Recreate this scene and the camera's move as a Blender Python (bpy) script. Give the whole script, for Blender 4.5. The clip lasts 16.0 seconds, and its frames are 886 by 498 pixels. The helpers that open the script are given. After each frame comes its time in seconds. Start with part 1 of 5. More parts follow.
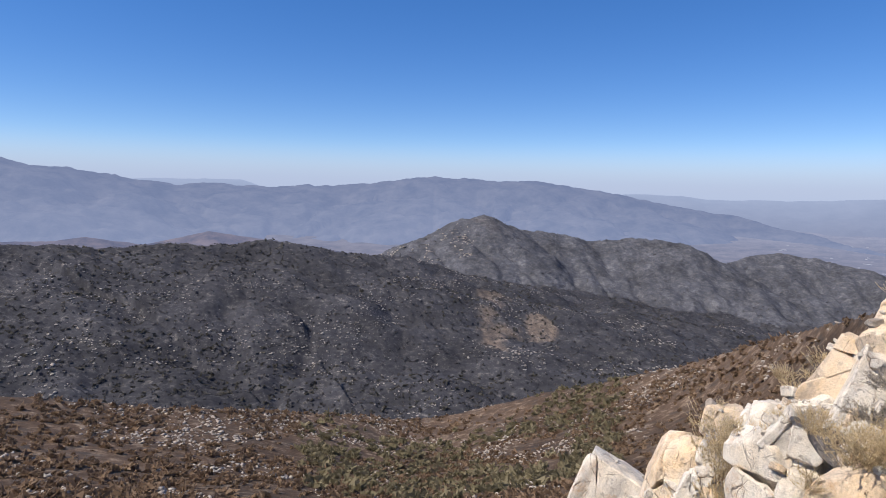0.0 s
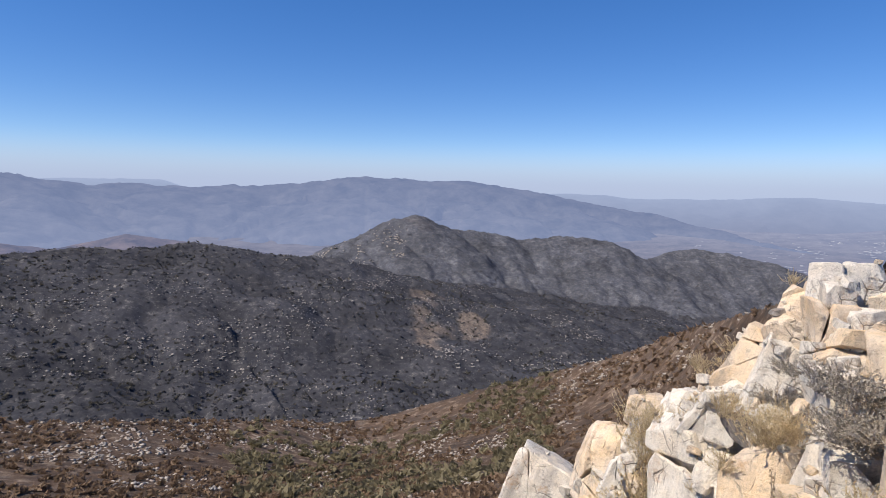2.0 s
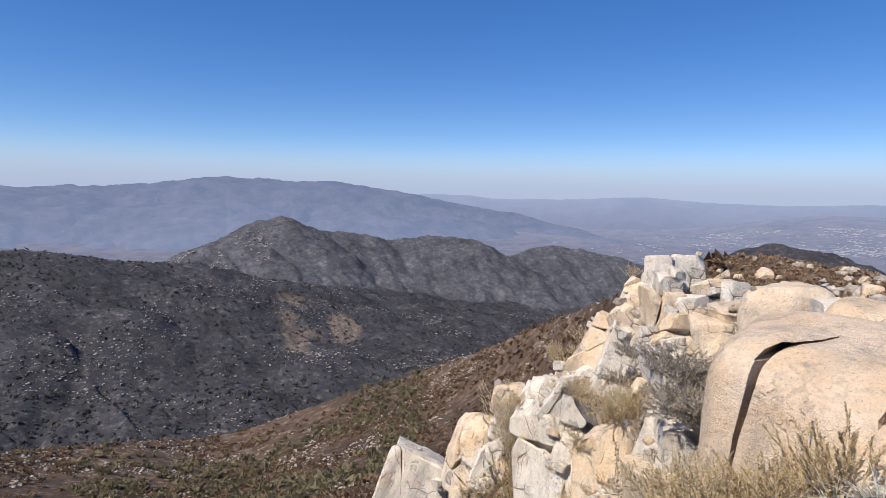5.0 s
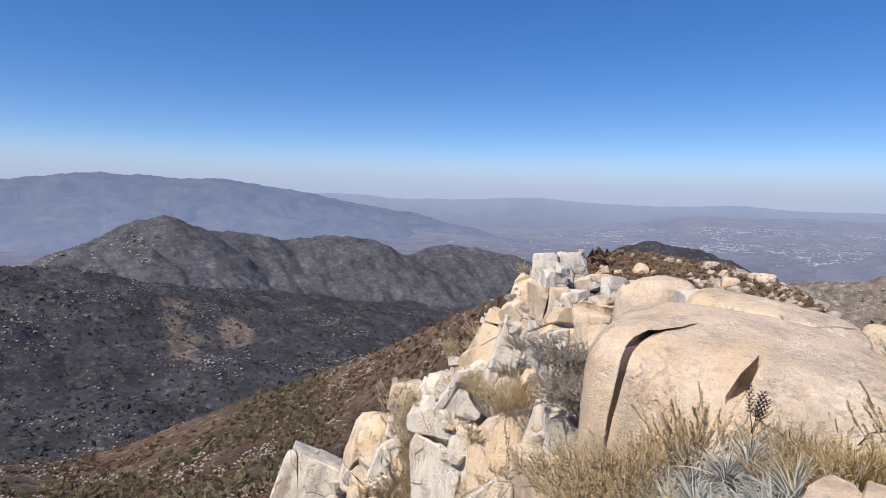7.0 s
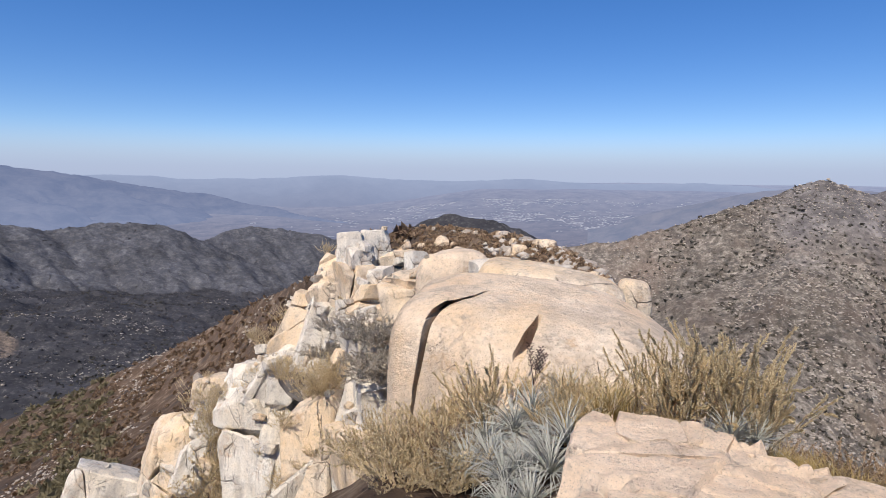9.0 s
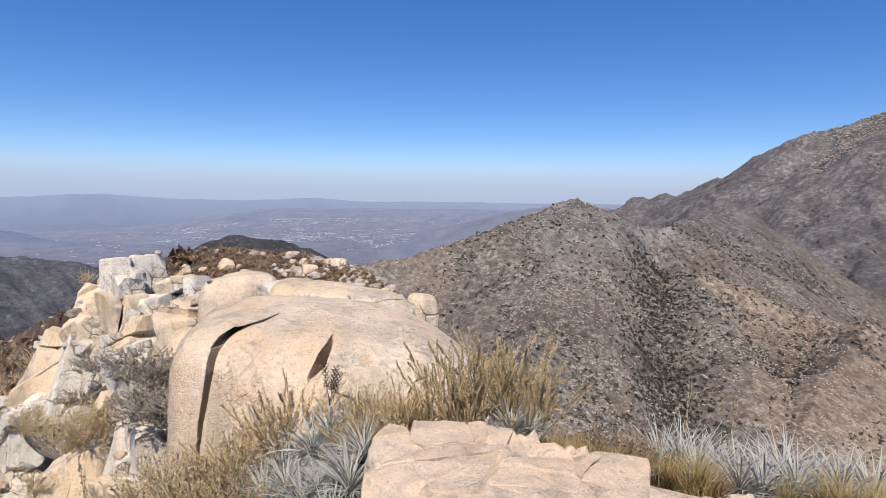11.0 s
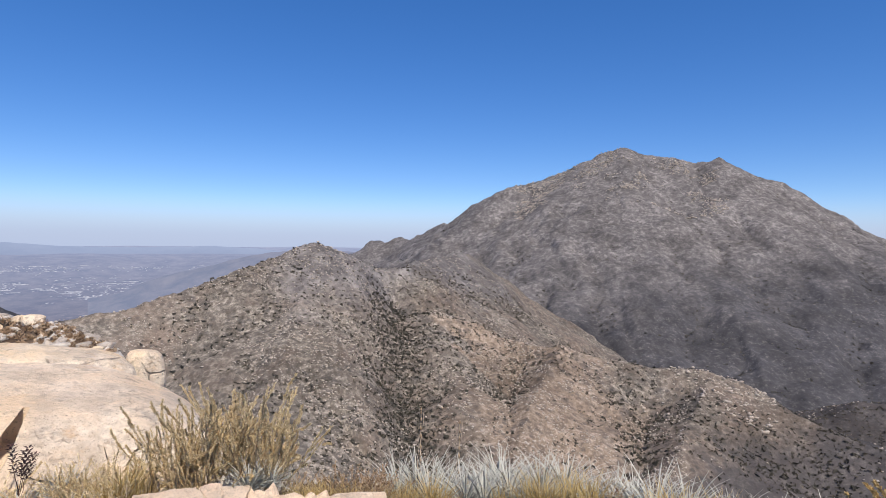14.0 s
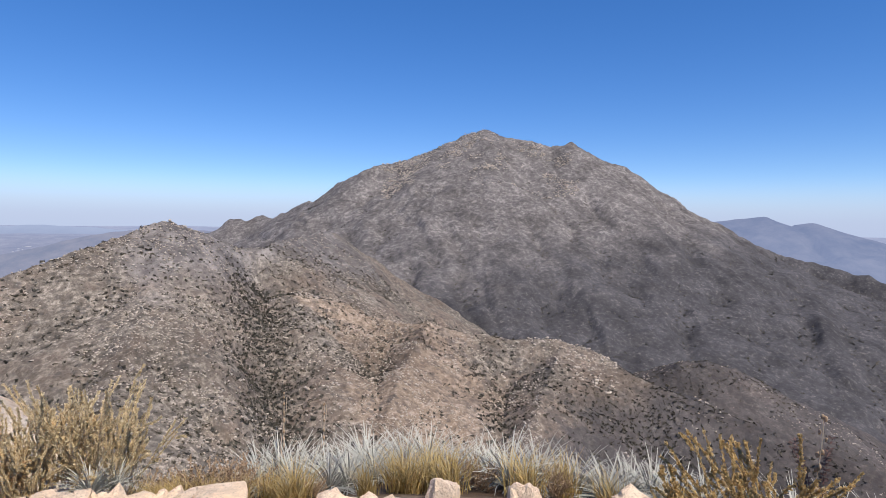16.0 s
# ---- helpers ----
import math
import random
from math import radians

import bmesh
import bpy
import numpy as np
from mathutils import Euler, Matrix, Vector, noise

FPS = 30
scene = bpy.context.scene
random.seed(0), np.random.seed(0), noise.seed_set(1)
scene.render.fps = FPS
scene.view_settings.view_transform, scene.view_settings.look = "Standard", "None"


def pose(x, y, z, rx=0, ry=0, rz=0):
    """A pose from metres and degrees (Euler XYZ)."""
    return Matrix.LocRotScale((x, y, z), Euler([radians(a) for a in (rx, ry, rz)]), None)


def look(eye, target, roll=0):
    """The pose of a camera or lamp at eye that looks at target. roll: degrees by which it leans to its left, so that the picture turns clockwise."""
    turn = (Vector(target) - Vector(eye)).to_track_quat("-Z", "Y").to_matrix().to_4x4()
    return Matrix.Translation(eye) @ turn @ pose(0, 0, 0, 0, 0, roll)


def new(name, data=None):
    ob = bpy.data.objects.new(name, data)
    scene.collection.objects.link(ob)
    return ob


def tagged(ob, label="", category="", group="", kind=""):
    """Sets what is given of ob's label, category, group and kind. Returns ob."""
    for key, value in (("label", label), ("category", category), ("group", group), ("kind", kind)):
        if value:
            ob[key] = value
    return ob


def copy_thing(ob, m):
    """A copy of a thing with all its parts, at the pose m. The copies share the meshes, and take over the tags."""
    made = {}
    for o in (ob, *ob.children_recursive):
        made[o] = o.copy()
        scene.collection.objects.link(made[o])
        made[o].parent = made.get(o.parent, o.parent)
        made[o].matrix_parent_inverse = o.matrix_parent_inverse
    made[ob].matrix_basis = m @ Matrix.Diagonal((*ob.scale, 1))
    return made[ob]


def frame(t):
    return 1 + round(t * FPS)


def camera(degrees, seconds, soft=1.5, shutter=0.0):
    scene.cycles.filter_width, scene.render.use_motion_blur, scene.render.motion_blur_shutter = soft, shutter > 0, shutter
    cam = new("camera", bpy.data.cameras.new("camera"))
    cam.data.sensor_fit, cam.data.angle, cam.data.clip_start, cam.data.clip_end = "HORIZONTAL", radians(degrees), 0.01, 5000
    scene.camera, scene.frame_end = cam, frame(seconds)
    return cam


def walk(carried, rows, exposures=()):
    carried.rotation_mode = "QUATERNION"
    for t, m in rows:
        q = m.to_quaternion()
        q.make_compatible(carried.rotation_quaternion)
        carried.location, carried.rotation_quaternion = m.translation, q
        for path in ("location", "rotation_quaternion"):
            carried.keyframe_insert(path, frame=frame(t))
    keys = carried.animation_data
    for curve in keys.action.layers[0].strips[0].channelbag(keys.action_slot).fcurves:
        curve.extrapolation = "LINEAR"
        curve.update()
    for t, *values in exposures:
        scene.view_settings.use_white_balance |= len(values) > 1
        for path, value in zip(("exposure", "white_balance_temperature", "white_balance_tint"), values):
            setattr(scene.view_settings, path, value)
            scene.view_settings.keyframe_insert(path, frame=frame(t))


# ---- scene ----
EYE = 1.6
cam = camera(73.98, 16.0, soft=0.45)
PATH = [
    (0.0, pose(0.011, 0.297, 1.528, 83.84, -1.21, 0.12)),
    (0.5, pose(0.014, 0.291, 1.530, 83.90, -1.13, -2.55)),
    (1.0, pose(0.018, 0.274, 1.535, 83.89, -1.19, -4.70)),
    (1.5, pose(0.018, 0.277, 1.534, 83.94, -1.20, -6.08)),
    (2.0, pose(0.022, 0.260, 1.538, 83.96, -1.12, -6.52)),
    (2.5, pose(0.024, 0.249, 1.541, 84.05, -0.98, -8.18)),
    (3.0, pose(0.036, 0.215, 1.552, 84.10, -0.98, -10.38)),
    (3.5, pose(0.041, 0.194, 1.557, 84.11, -1.05, -13.99)),
    (4.0, pose(0.042, 0.189, 1.557, 84.15, -0.99, -16.69)),
    (6.3, pose(0.005, 0.047, 1.561, 84.42, -1.56, -24.21)),
    (6.5, pose(0.000, 0.036, 1.570, 84.45, -1.58, -25.71)),
    (7.0, pose(0.025, 0.017, 1.568, 84.43, -1.62, -29.20)),
    (7.5, pose(0.045, -0.010, 1.585, 83.98, -1.63, -34.05)),
    (8.0, pose(0.054, -0.037, 1.600, 82.92, -1.17, -38.33)),
    (8.2, pose(0.059, -0.051, 1.617, 82.64, -1.00, -40.32)),
    (10.3, pose(0.047, -0.056, 1.590, 83.96, -0.56, -60.65)),
    (10.5, pose(0.037, -0.067, 1.605, 84.09, -0.67, -62.77)),
    (11.0, pose(0.025, -0.075, 1.616, 84.67, -0.73, -68.30)),
    (11.5, pose(0.002, -0.088, 1.624, 86.45, -0.76, -74.46)),
    (12.0, pose(-0.006, -0.094, 1.627, 87.75, -0.61, -79.98)),
    (12.5, pose(-0.030, -0.105, 1.630, 89.07, -0.63, -84.27)),
    (13.0, pose(-0.049, -0.121, 1.634, 89.25, -0.72, -87.66)),
    (13.5, pose(-0.056, -0.128, 1.636, 89.38, -0.68, -90.80)),
    (14.0, pose(-0.060, -0.131, 1.637, 89.22, -0.73, -93.11)),
    (14.5, pose(-0.069, -0.136, 1.638, 88.56, -0.82, -95.11)),
    (15.0, pose(-0.079, -0.142, 1.641, 87.88, -0.82, -98.16)),
    (15.5, pose(-0.086, -0.151, 1.644, 87.58, -0.98, -101.86)),
    (16.0, pose(-0.101, -0.159, 1.663, 87.32, -0.80, -106.01)),
]
walk(cam, PATH, [(0.0, 0.64, 6250, 13), (4.0, 0.58, 6250, 13), (7.5, 0.52, 6250, 13), (10.5, 0.56, 6250, 13), (14.0, 0.66, 6250, 13), (16.0, 0.74, 6250, 13)])

# ---- sky and sun ----
SUN_AZ, SUN_EL = 110.0, 52.0
world = bpy.data.worlds.new("world")
scene.world = world
world.use_nodes = True
wn = world.node_tree
sky = wn.nodes.new("ShaderNodeTexSky")
sky.sky_type = 'NISHITA'
sky.sun_disc = False
sky.sun_elevation = radians(SUN_EL)
sky.sun_rotation = radians(-SUN_AZ)
sky.altitude = 3500
sky.air_density = 1.0
sky.dust_density = 0.25
sky.ozone_density = 3.0
background = wn.nodes["Background"]
background.inputs["Strength"].default_value = 0.134
tone = wn.nodes.new("ShaderNodeHueSaturation")
tone.inputs["Saturation"].default_value = 1.48
tone.inputs["Hue"].default_value = 0.511
soften = wn.nodes.new("ShaderNodeGamma")
soften.inputs["Gamma"].default_value = 0.74
wn.links.new(sky.outputs[0], soften.inputs["Color"])
wn.links.new(soften.outputs[0], tone.inputs["Color"])
wn.links.new(tone.outputs[0], background.inputs[0])
sun_data = bpy.data.lights.new("sun", "SUN")
sun_data.energy, sun_data.angle, sun_data.color = 3.9, radians(0.53), (1.0, 0.90, 0.75)
sun = new("sun", sun_data)
sun_way = Vector((-math.sin(radians(SUN_AZ)) * math.cos(radians(SUN_EL)), math.cos(radians(SUN_AZ)) * math.cos(radians(SUN_EL)), math.sin(radians(SUN_EL))))
sun.matrix_world = look(sun_way * 50, (0, 0, 0))

# ---- materials ----
def material(name):
    m = bpy.data.materials.new(name)
    m.use_nodes = True
    return m, m.node_tree, m.node_tree.nodes["Principled BSDF"]


def node(tree, kind, **inputs):
    n = tree.nodes.new(kind)
    for key, value in inputs.items():
        n.inputs[key.replace("_", " ")].default_value = value
    return n


def noise_tex(tree, scale, detail=6.0, rough=0.6, coord="Object", stretch=None):
    """A noise over the object's own metres; gives its factor."""
    c = tree.nodes.new("ShaderNodeTexCoord")
    n = node(tree, "ShaderNodeTexNoise", Scale=scale, Detail=detail, Roughness=rough)
    out = c.outputs[coord]
    if stretch:
        mp = tree.nodes.new("ShaderNodeMapping")
        mp.inputs["Scale"].default_value = stretch
        tree.links.new(out, mp.inputs[0])
        out = mp.outputs[0]
    tree.links.new(out, n.inputs["Vector"])
    return n.outputs["Fac"]


def ramp(tree, fac, *stops):
    r = tree.nodes.new("ShaderNodeValToRGB")
    while len(r.color_ramp.elements) < len(stops):
        r.color_ramp.elements.new(0.5)
    for e, (p, c) in zip(r.color_ramp.elements, stops):
        e.position = p
        e.color = (*c, 1) if len(c) == 3 else c
    tree.links.new(fac, r.inputs[0])
    return r.outputs[0]


def mix(tree, fac, a, b, blend="MIX"):
    m = tree.nodes.new("ShaderNodeMix")
    m.data_type, m.blend_type = "RGBA", blend
    for value, index in ((fac, 0), (a, 6), (b, 7)):
        if isinstance(value, (int, float)):
            m.inputs[index].default_value = value
        elif isinstance(value, tuple):
            m.inputs[index].default_value = (*value, 1)
        else:
            tree.links.new(value, m.inputs[index])
    return m.outputs[2]


def attribute(tree, name):
    a = tree.nodes.new("ShaderNodeAttribute")
    a.attribute_name = name
    return a.outputs["Fac"]


def bump(tree, height, strength, distance, shader):
    b = node(tree, "ShaderNodeBump", Strength=strength, Distance=distance)
    tree.links.new(height, b.inputs["Height"])
    tree.links.new(b.outputs[0], shader.inputs["Normal"])
    return b


GREY = lambda v: (v, v, v)


def make_ground():
    m, t, s = material("hillside")
    s.inputs["Roughness"].default_value = 0.95
    s.inputs["Specular IOR Level"].default_value = 0.1
    fine = noise_tex(t, 1.3, 8, 0.7)
    broad = noise_tex(t, 0.018, 6, 0.6)
    brown = ramp(t, noise_tex(t, 0.35, 9, 0.75), (0.34, (0.066, 0.045, 0.032)), (0.52, (0.118, 0.080, 0.055)), (0.70, (0.34, 0.27, 0.20)))
    # dark burnt ground; its blue cast is distance haze mixed into the colour
    burnt = ramp(t, noise_tex(t, 0.16, 10, 0.8), (0.38, (0.033, 0.034, 0.041)), (0.54, (0.058, 0.058, 0.065)), (0.66, (0.19, 0.178, 0.165)))
    stony = ramp(t, noise_tex(t, 0.30, 10, 0.8), (0.37, (0.070, 0.060, 0.050)), (0.5, (0.150, 0.130, 0.108)), (0.65, (0.40, 0.355, 0.30)))
    warm = ramp(t, noise_tex(t, 0.35, 9, 0.8), (0.36, (0.085, 0.064, 0.050)), (0.5, (0.165, 0.128, 0.102)), (0.68, (0.36, 0.30, 0.25)))
    stony = mix(t, ramp(t, noise_tex(t, 0.022, 7, 0.65), (0.46, GREY(0)), (0.60, GREY(0.8))), stony, warm)
    tan = ramp(t, noise_tex(t, 0.30, 9, 0.75), (0.34, (0.115, 0.086, 0.064)), (0.5, (0.23, 0.176, 0.132)), (0.68, (0.42, 0.34, 0.27)))
    grey = ramp(t, noise_tex(t, 0.10, 13, 0.74), (0.36, (0.090, 0.083, 0.082)), (0.5, (0.146, 0.134, 0.130)), (0.62, (0.25, 0.232, 0.22)))
    c = mix(t, attribute(t, "burnt"), brown, burnt)
    c = mix(t, attribute(t, "stony"), c, stony)
    c = mix(t, attribute(t, "tan"), c, tan)
    c = mix(t, attribute(t, "scree"), c, grey)
    # air haze of the distance, painted into the base colour as blue-grey
    haze_tint = ramp(t, noise_tex(t, 0.09, 12, 0.76), (0.37, (0.066, 0.071, 0.086)), (0.5, (0.108, 0.112, 0.130)), (0.63, (0.20, 0.20, 0.205)))
    c = mix(t, attribute(t, "hazed"), c, haze_tint)
    c = mix(t, 0.8, c, ramp(t, broad, (0.34, GREY(0.5)), (0.66, GREY(1.2))), "MULTIPLY")
    # bushes too small and many to stand singly: dark dots, thick in some places and thin in others
    for size, seed_shift, deep in ((0.30, 0.0, 0.50), (0.11, 40.0, 0.36)):
        tc = t.nodes.new("ShaderNodeTexCoord")
        dots = node(t, "ShaderNodeTexVoronoi", Scale=size)
        mp = t.nodes.new("ShaderNodeMapping")
        mp.inputs["Location"].default_value = (seed_shift, 0, 0)
        t.links.new(tc.outputs["Object"], mp.inputs[0])
        t.links.new(mp.outputs[0], dots.inputs["Vector"])
        dot = ramp(t, dots.outputs["Distance"], (0.25, GREY(1)), (0.46, GREY(0)))
        thick = ramp(t, noise_tex(t, size * 0.13, 5, 0.65), (0.42, GREY(0.15)), (0.62, GREY(deep * 1.2)))
        c = mix(t, mix(t, 1.0, dot, thick, "MULTIPLY"), c, (0.050, 0.049, 0.050))
    t.links.new(c, s.inputs["Base Color"])
    bump(t, fine, 0.5, 0.5, s)
    return m


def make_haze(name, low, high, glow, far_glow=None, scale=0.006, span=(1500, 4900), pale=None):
    """Distant land: the haze of kilometres of air painted as emission on a plain glowing backdrop, paler the farther it
    lies.
    """
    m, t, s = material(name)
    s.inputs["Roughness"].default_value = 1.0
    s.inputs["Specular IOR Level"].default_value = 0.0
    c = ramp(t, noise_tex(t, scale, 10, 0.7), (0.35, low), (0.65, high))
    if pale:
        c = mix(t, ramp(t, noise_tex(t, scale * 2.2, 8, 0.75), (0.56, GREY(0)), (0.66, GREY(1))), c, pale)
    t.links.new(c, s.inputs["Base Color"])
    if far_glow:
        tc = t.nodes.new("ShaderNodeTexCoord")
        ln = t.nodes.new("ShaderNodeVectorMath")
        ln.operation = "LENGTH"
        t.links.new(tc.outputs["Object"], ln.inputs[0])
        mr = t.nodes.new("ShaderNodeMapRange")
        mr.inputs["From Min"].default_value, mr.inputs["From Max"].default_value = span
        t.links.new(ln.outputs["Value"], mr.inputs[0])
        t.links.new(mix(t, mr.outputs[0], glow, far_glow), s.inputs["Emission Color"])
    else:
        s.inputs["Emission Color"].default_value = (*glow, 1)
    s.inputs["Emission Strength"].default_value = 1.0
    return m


def make_rock(name, pale, warm, dark, warmth=0.5, scale=1.0, crack=0.7):
    m, t, s = material(name)
    s.inputs["Roughness"].default_value = 0.85
    s.inputs["Specular IOR Level"].default_value = 0.2
    big = noise_tex(t, 0.8 * scale, 7, 0.65)
    fine = noise_tex(t, 22 * scale, 10, 0.75)
    blotch = noise_tex(t, 4.5 * scale, 8, 0.7)
    streak = noise_tex(t, 3.0 * scale, 8, 0.65, stretch=(1, 1, 0.22))
    c = mix(t, ramp(t, big, (warmth - 0.12, GREY(0)), (warmth + 0.12, GREY(1))), warm, pale)
    c = mix(t, ramp(t, streak, (0.47, GREY(0)), (0.68, GREY(0.85))), c, dark)
    c = mix(t, ramp(t, blotch, (0.56, GREY(0)), (0.66, GREY(0.55))), c, (0.26, 0.235, 0.205))
    rust = mix(t, 1.0, ramp(t, noise_tex(t, 1.7 * scale, 6, 0.7), (0.55, GREY(0)), (0.68, GREY(0.75))), ramp(t, noise_tex(t, 9 * scale, 6, 0.7), (0.35, GREY(0.3)), (0.6, GREY(1))), "MULTIPLY")
    c = mix(t, rust, c, (0.52, 0.33, 0.17))
    c = mix(t, ramp(t, noise_tex(t, 55 * scale, 5, 0.7), (0.57, GREY(0)), (0.66, GREY(0.6))), c, (0.15, 0.13, 0.11))
    c = mix(t, 0.6, c, ramp(t, fine, (0.3, GREY(0.66)), (0.6, GREY(1.05))), "MULTIPLY")
    # pits where the crust has weathered off
    rough_skin = ramp(t, noise_tex(t, 1.3 * scale, 5, 0.6), (0.46, GREY(0)), (0.58, GREY(1)))
    pit = ramp(t, noise_tex(t, 17 * scale, 4, 0.6), (0.33, GREY(0.8)), (0.46, GREY(0)))
    pit = mix(t, 1.0, pit, rough_skin, "MULTIPLY")
    c = mix(t, pit, c, dark)
    # hairline cracks
    tc = t.nodes.new("ShaderNodeTexCoord")
    warp = mix(t, 0.3, tc.outputs["Object"], node_colour(t, 1.4 * scale))
    cells = t.nodes.new("ShaderNodeTexVoronoi")
    cells.feature = "DISTANCE_TO_EDGE"
    cells.inputs["Scale"].default_value = 1.1 * scale
    t.links.new(warp, cells.inputs["Vector"])
    line = ramp(t, cells.outputs["Distance"], (0.003, GREY(crack)), (0.014, GREY(0)))
    line = mix(t, 1.0, line, ramp(t, noise_tex(t, 1.1 * scale, 4), (0.47, GREY(0)), (0.60, GREY(1))), "MULTIPLY")
    # a finer net of joints, longer upright than across
    squash = t.nodes.new("ShaderNodeMapping")
    squash.inputs["Scale"].default_value = (1, 1, 0.4)
    t.links.new(warp, squash.inputs[0])
    net = t.nodes.new("ShaderNodeTexVoronoi")
    net.feature = "DISTANCE_TO_EDGE"
    net.inputs["Scale"].default_value = 3.2 * scale
    t.links.new(squash.outputs[0], net.inputs["Vector"])
    thin = ramp(t, net.outputs["Distance"], (0.006, GREY(crack * 0.8)), (0.026, GREY(0)))
    thin = mix(t, 1.0, thin, ramp(t, noise_tex(t, 2.1 * scale, 4), (0.50, GREY(0)), (0.62, GREY(1))), "MULTIPLY")
    line = mix(t, 1.0, line, thin, "LIGHTEN")
    c = mix(t, line, c, (0.07, 0.055, 0.045))
    t.links.new(c, s.inputs["Base Color"])
    h = mix(t, 0.45, fine, blotch)
    h = mix(t, mix(t, 1.0, line, pit, "LIGHTEN"), h, (0.0, 0.0, 0.0))
    bump(t, h, 0.85, 0.07, s)
    return m


def node_colour(t, scale):
    c = t.nodes.new("ShaderNodeTexCoord")
    n = node(t, "ShaderNodeTexNoise", Scale=scale, Detail=4.0)
    t.links.new(c.outputs["Object"], n.inputs["Vector"])
    return n.outputs["Color"]


def make_leaf(name, dark, mid, pale, rough=0.7, shine=0.2, thinness=0.4):
    """Leaves and twigs that differ one from the next."""
    m, t, s = material(name)
    s.inputs["Roughness"].default_value = rough
    s.inputs["Specular IOR Level"].default_value = shine
    g = t.nodes.new("ShaderNodeNewGeometry")
    c = ramp(t, g.outputs["Random Per Island"], (0.0, dark), (0.5, mid), (1.0, pale))
    o = t.nodes.new("ShaderNodeObjectInfo")
    c = mix(t, 0.5, c, ramp(t, o.outputs["Random"], (0.0, GREY(0.7)), (1.0, GREY(1.1))), "MULTIPLY")
    c = mix(t, 0.4, c, ramp(t, noise_tex(t, 30, 4), (0.3, GREY(0.6)), (0.7, GREY(1.1))), "MULTIPLY")
    t.links.new(c, s.inputs["Base Color"])
    thin = t.nodes.new("ShaderNodeBsdfTranslucent")
    t.links.new(c, thin.inputs["Color"])
    both = t.nodes.new("ShaderNodeMixShader")
    both.inputs[0].default_value = thinness
    t.links.new(s.outputs[0], both.inputs[1])
    t.links.new(thin.outputs[0], both.inputs[2])
    t.links.new(both.outputs[0], t.nodes["Material Output"].inputs["Surface"])
    return m


GROUND = make_ground()
ROCK_PALE = make_rock("pale_granite", (0.79, 0.75, 0.675), (0.74, 0.645, 0.51), (0.44, 0.405, 0.36), 0.47)
ROCK_WARM = make_rock("warm_granite", (0.81, 0.71, 0.58), (0.74, 0.56, 0.36), (0.45, 0.37, 0.29), 0.52)
ROCK_DOME = make_rock("dome_granite", (0.78, 0.67, 0.54), (0.71, 0.53, 0.35), (0.48, 0.39, 0.30), 0.50, 0.8, 0.22)
ROCK_SLAB = make_rock("slab_granite", (0.90, 0.75, 0.59), (0.82, 0.62, 0.43), (0.60, 0.47, 0.35), 0.5, 1.3, 0.25)
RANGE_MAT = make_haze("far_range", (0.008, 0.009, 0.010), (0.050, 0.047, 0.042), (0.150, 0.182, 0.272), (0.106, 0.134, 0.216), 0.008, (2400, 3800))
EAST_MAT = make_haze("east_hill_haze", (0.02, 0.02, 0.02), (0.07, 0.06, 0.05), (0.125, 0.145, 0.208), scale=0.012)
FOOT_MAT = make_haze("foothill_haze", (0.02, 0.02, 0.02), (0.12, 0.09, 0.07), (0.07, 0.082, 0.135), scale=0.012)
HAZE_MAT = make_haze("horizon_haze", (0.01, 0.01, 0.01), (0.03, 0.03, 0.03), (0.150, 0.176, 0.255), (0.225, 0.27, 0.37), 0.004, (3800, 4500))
ROCK_DARK = make_rock("dark_granite", (0.30, 0.28, 0.26), (0.26, 0.21, 0.17), (0.12, 0.11, 0.10))
PALE_STONE = make_rock("pale_slope_stone", (0.56, 0.51, 0.45), (0.48, 0.40, 0.32), (0.38, 0.34, 0.30), 0.45)
GREY_STONE = make_rock("ashen_stone", (0.38, 0.355, 0.325), (0.33, 0.29, 0.25), (0.23, 0.215, 0.20), 0.45)
STONE = make_rock("slope_stone", (0.44, 0.40, 0.35), (0.38, 0.31, 0.24), (0.25, 0.22, 0.19), 0.45)
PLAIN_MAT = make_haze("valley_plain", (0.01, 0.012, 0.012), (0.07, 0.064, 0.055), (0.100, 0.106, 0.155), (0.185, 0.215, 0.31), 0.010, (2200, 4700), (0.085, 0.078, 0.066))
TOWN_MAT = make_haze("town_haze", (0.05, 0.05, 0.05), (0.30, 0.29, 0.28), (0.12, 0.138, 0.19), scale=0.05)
SILVER = make_leaf("silver_leaf", (0.25, 0.26, 0.23), (0.41, 0.41, 0.36), (0.58, 0.57, 0.51), 0.55, 0.35, 0.12)
STRAW = make_leaf("straw", (0.36, 0.25, 0.09), (0.54, 0.4, 0.16), (0.68, 0.55, 0.3))
BROOM = make_leaf("broom_foliage", (0.54, 0.42, 0.24), (0.76, 0.62, 0.38), (0.89, 0.77, 0.53), thinness=0.5)
AMBER = make_leaf("amber_foliage", (0.40, 0.26, 0.09), (0.57, 0.41, 0.18), (0.69, 0.53, 0.28))
TWIG = make_leaf("dry_twigs", (0.42, 0.32, 0.22), (0.60, 0.48, 0.34), (0.76, 0.64, 0.49))
GREY_LEAF = make_leaf("grey_shrub", (0.32, 0.28, 0.23), (0.48, 0.43, 0.36), (0.64, 0.58, 0.49))
RUST_LEAF = make_leaf("rust_foliage", (0.24, 0.155, 0.095), (0.38, 0.265, 0.165), (0.52, 0.39, 0.26))
DARK_LEAF = make_leaf("dark_foliage", (0.05, 0.032, 0.03), (0.10, 0.062, 0.056), (0.17, 0.105, 0.092))
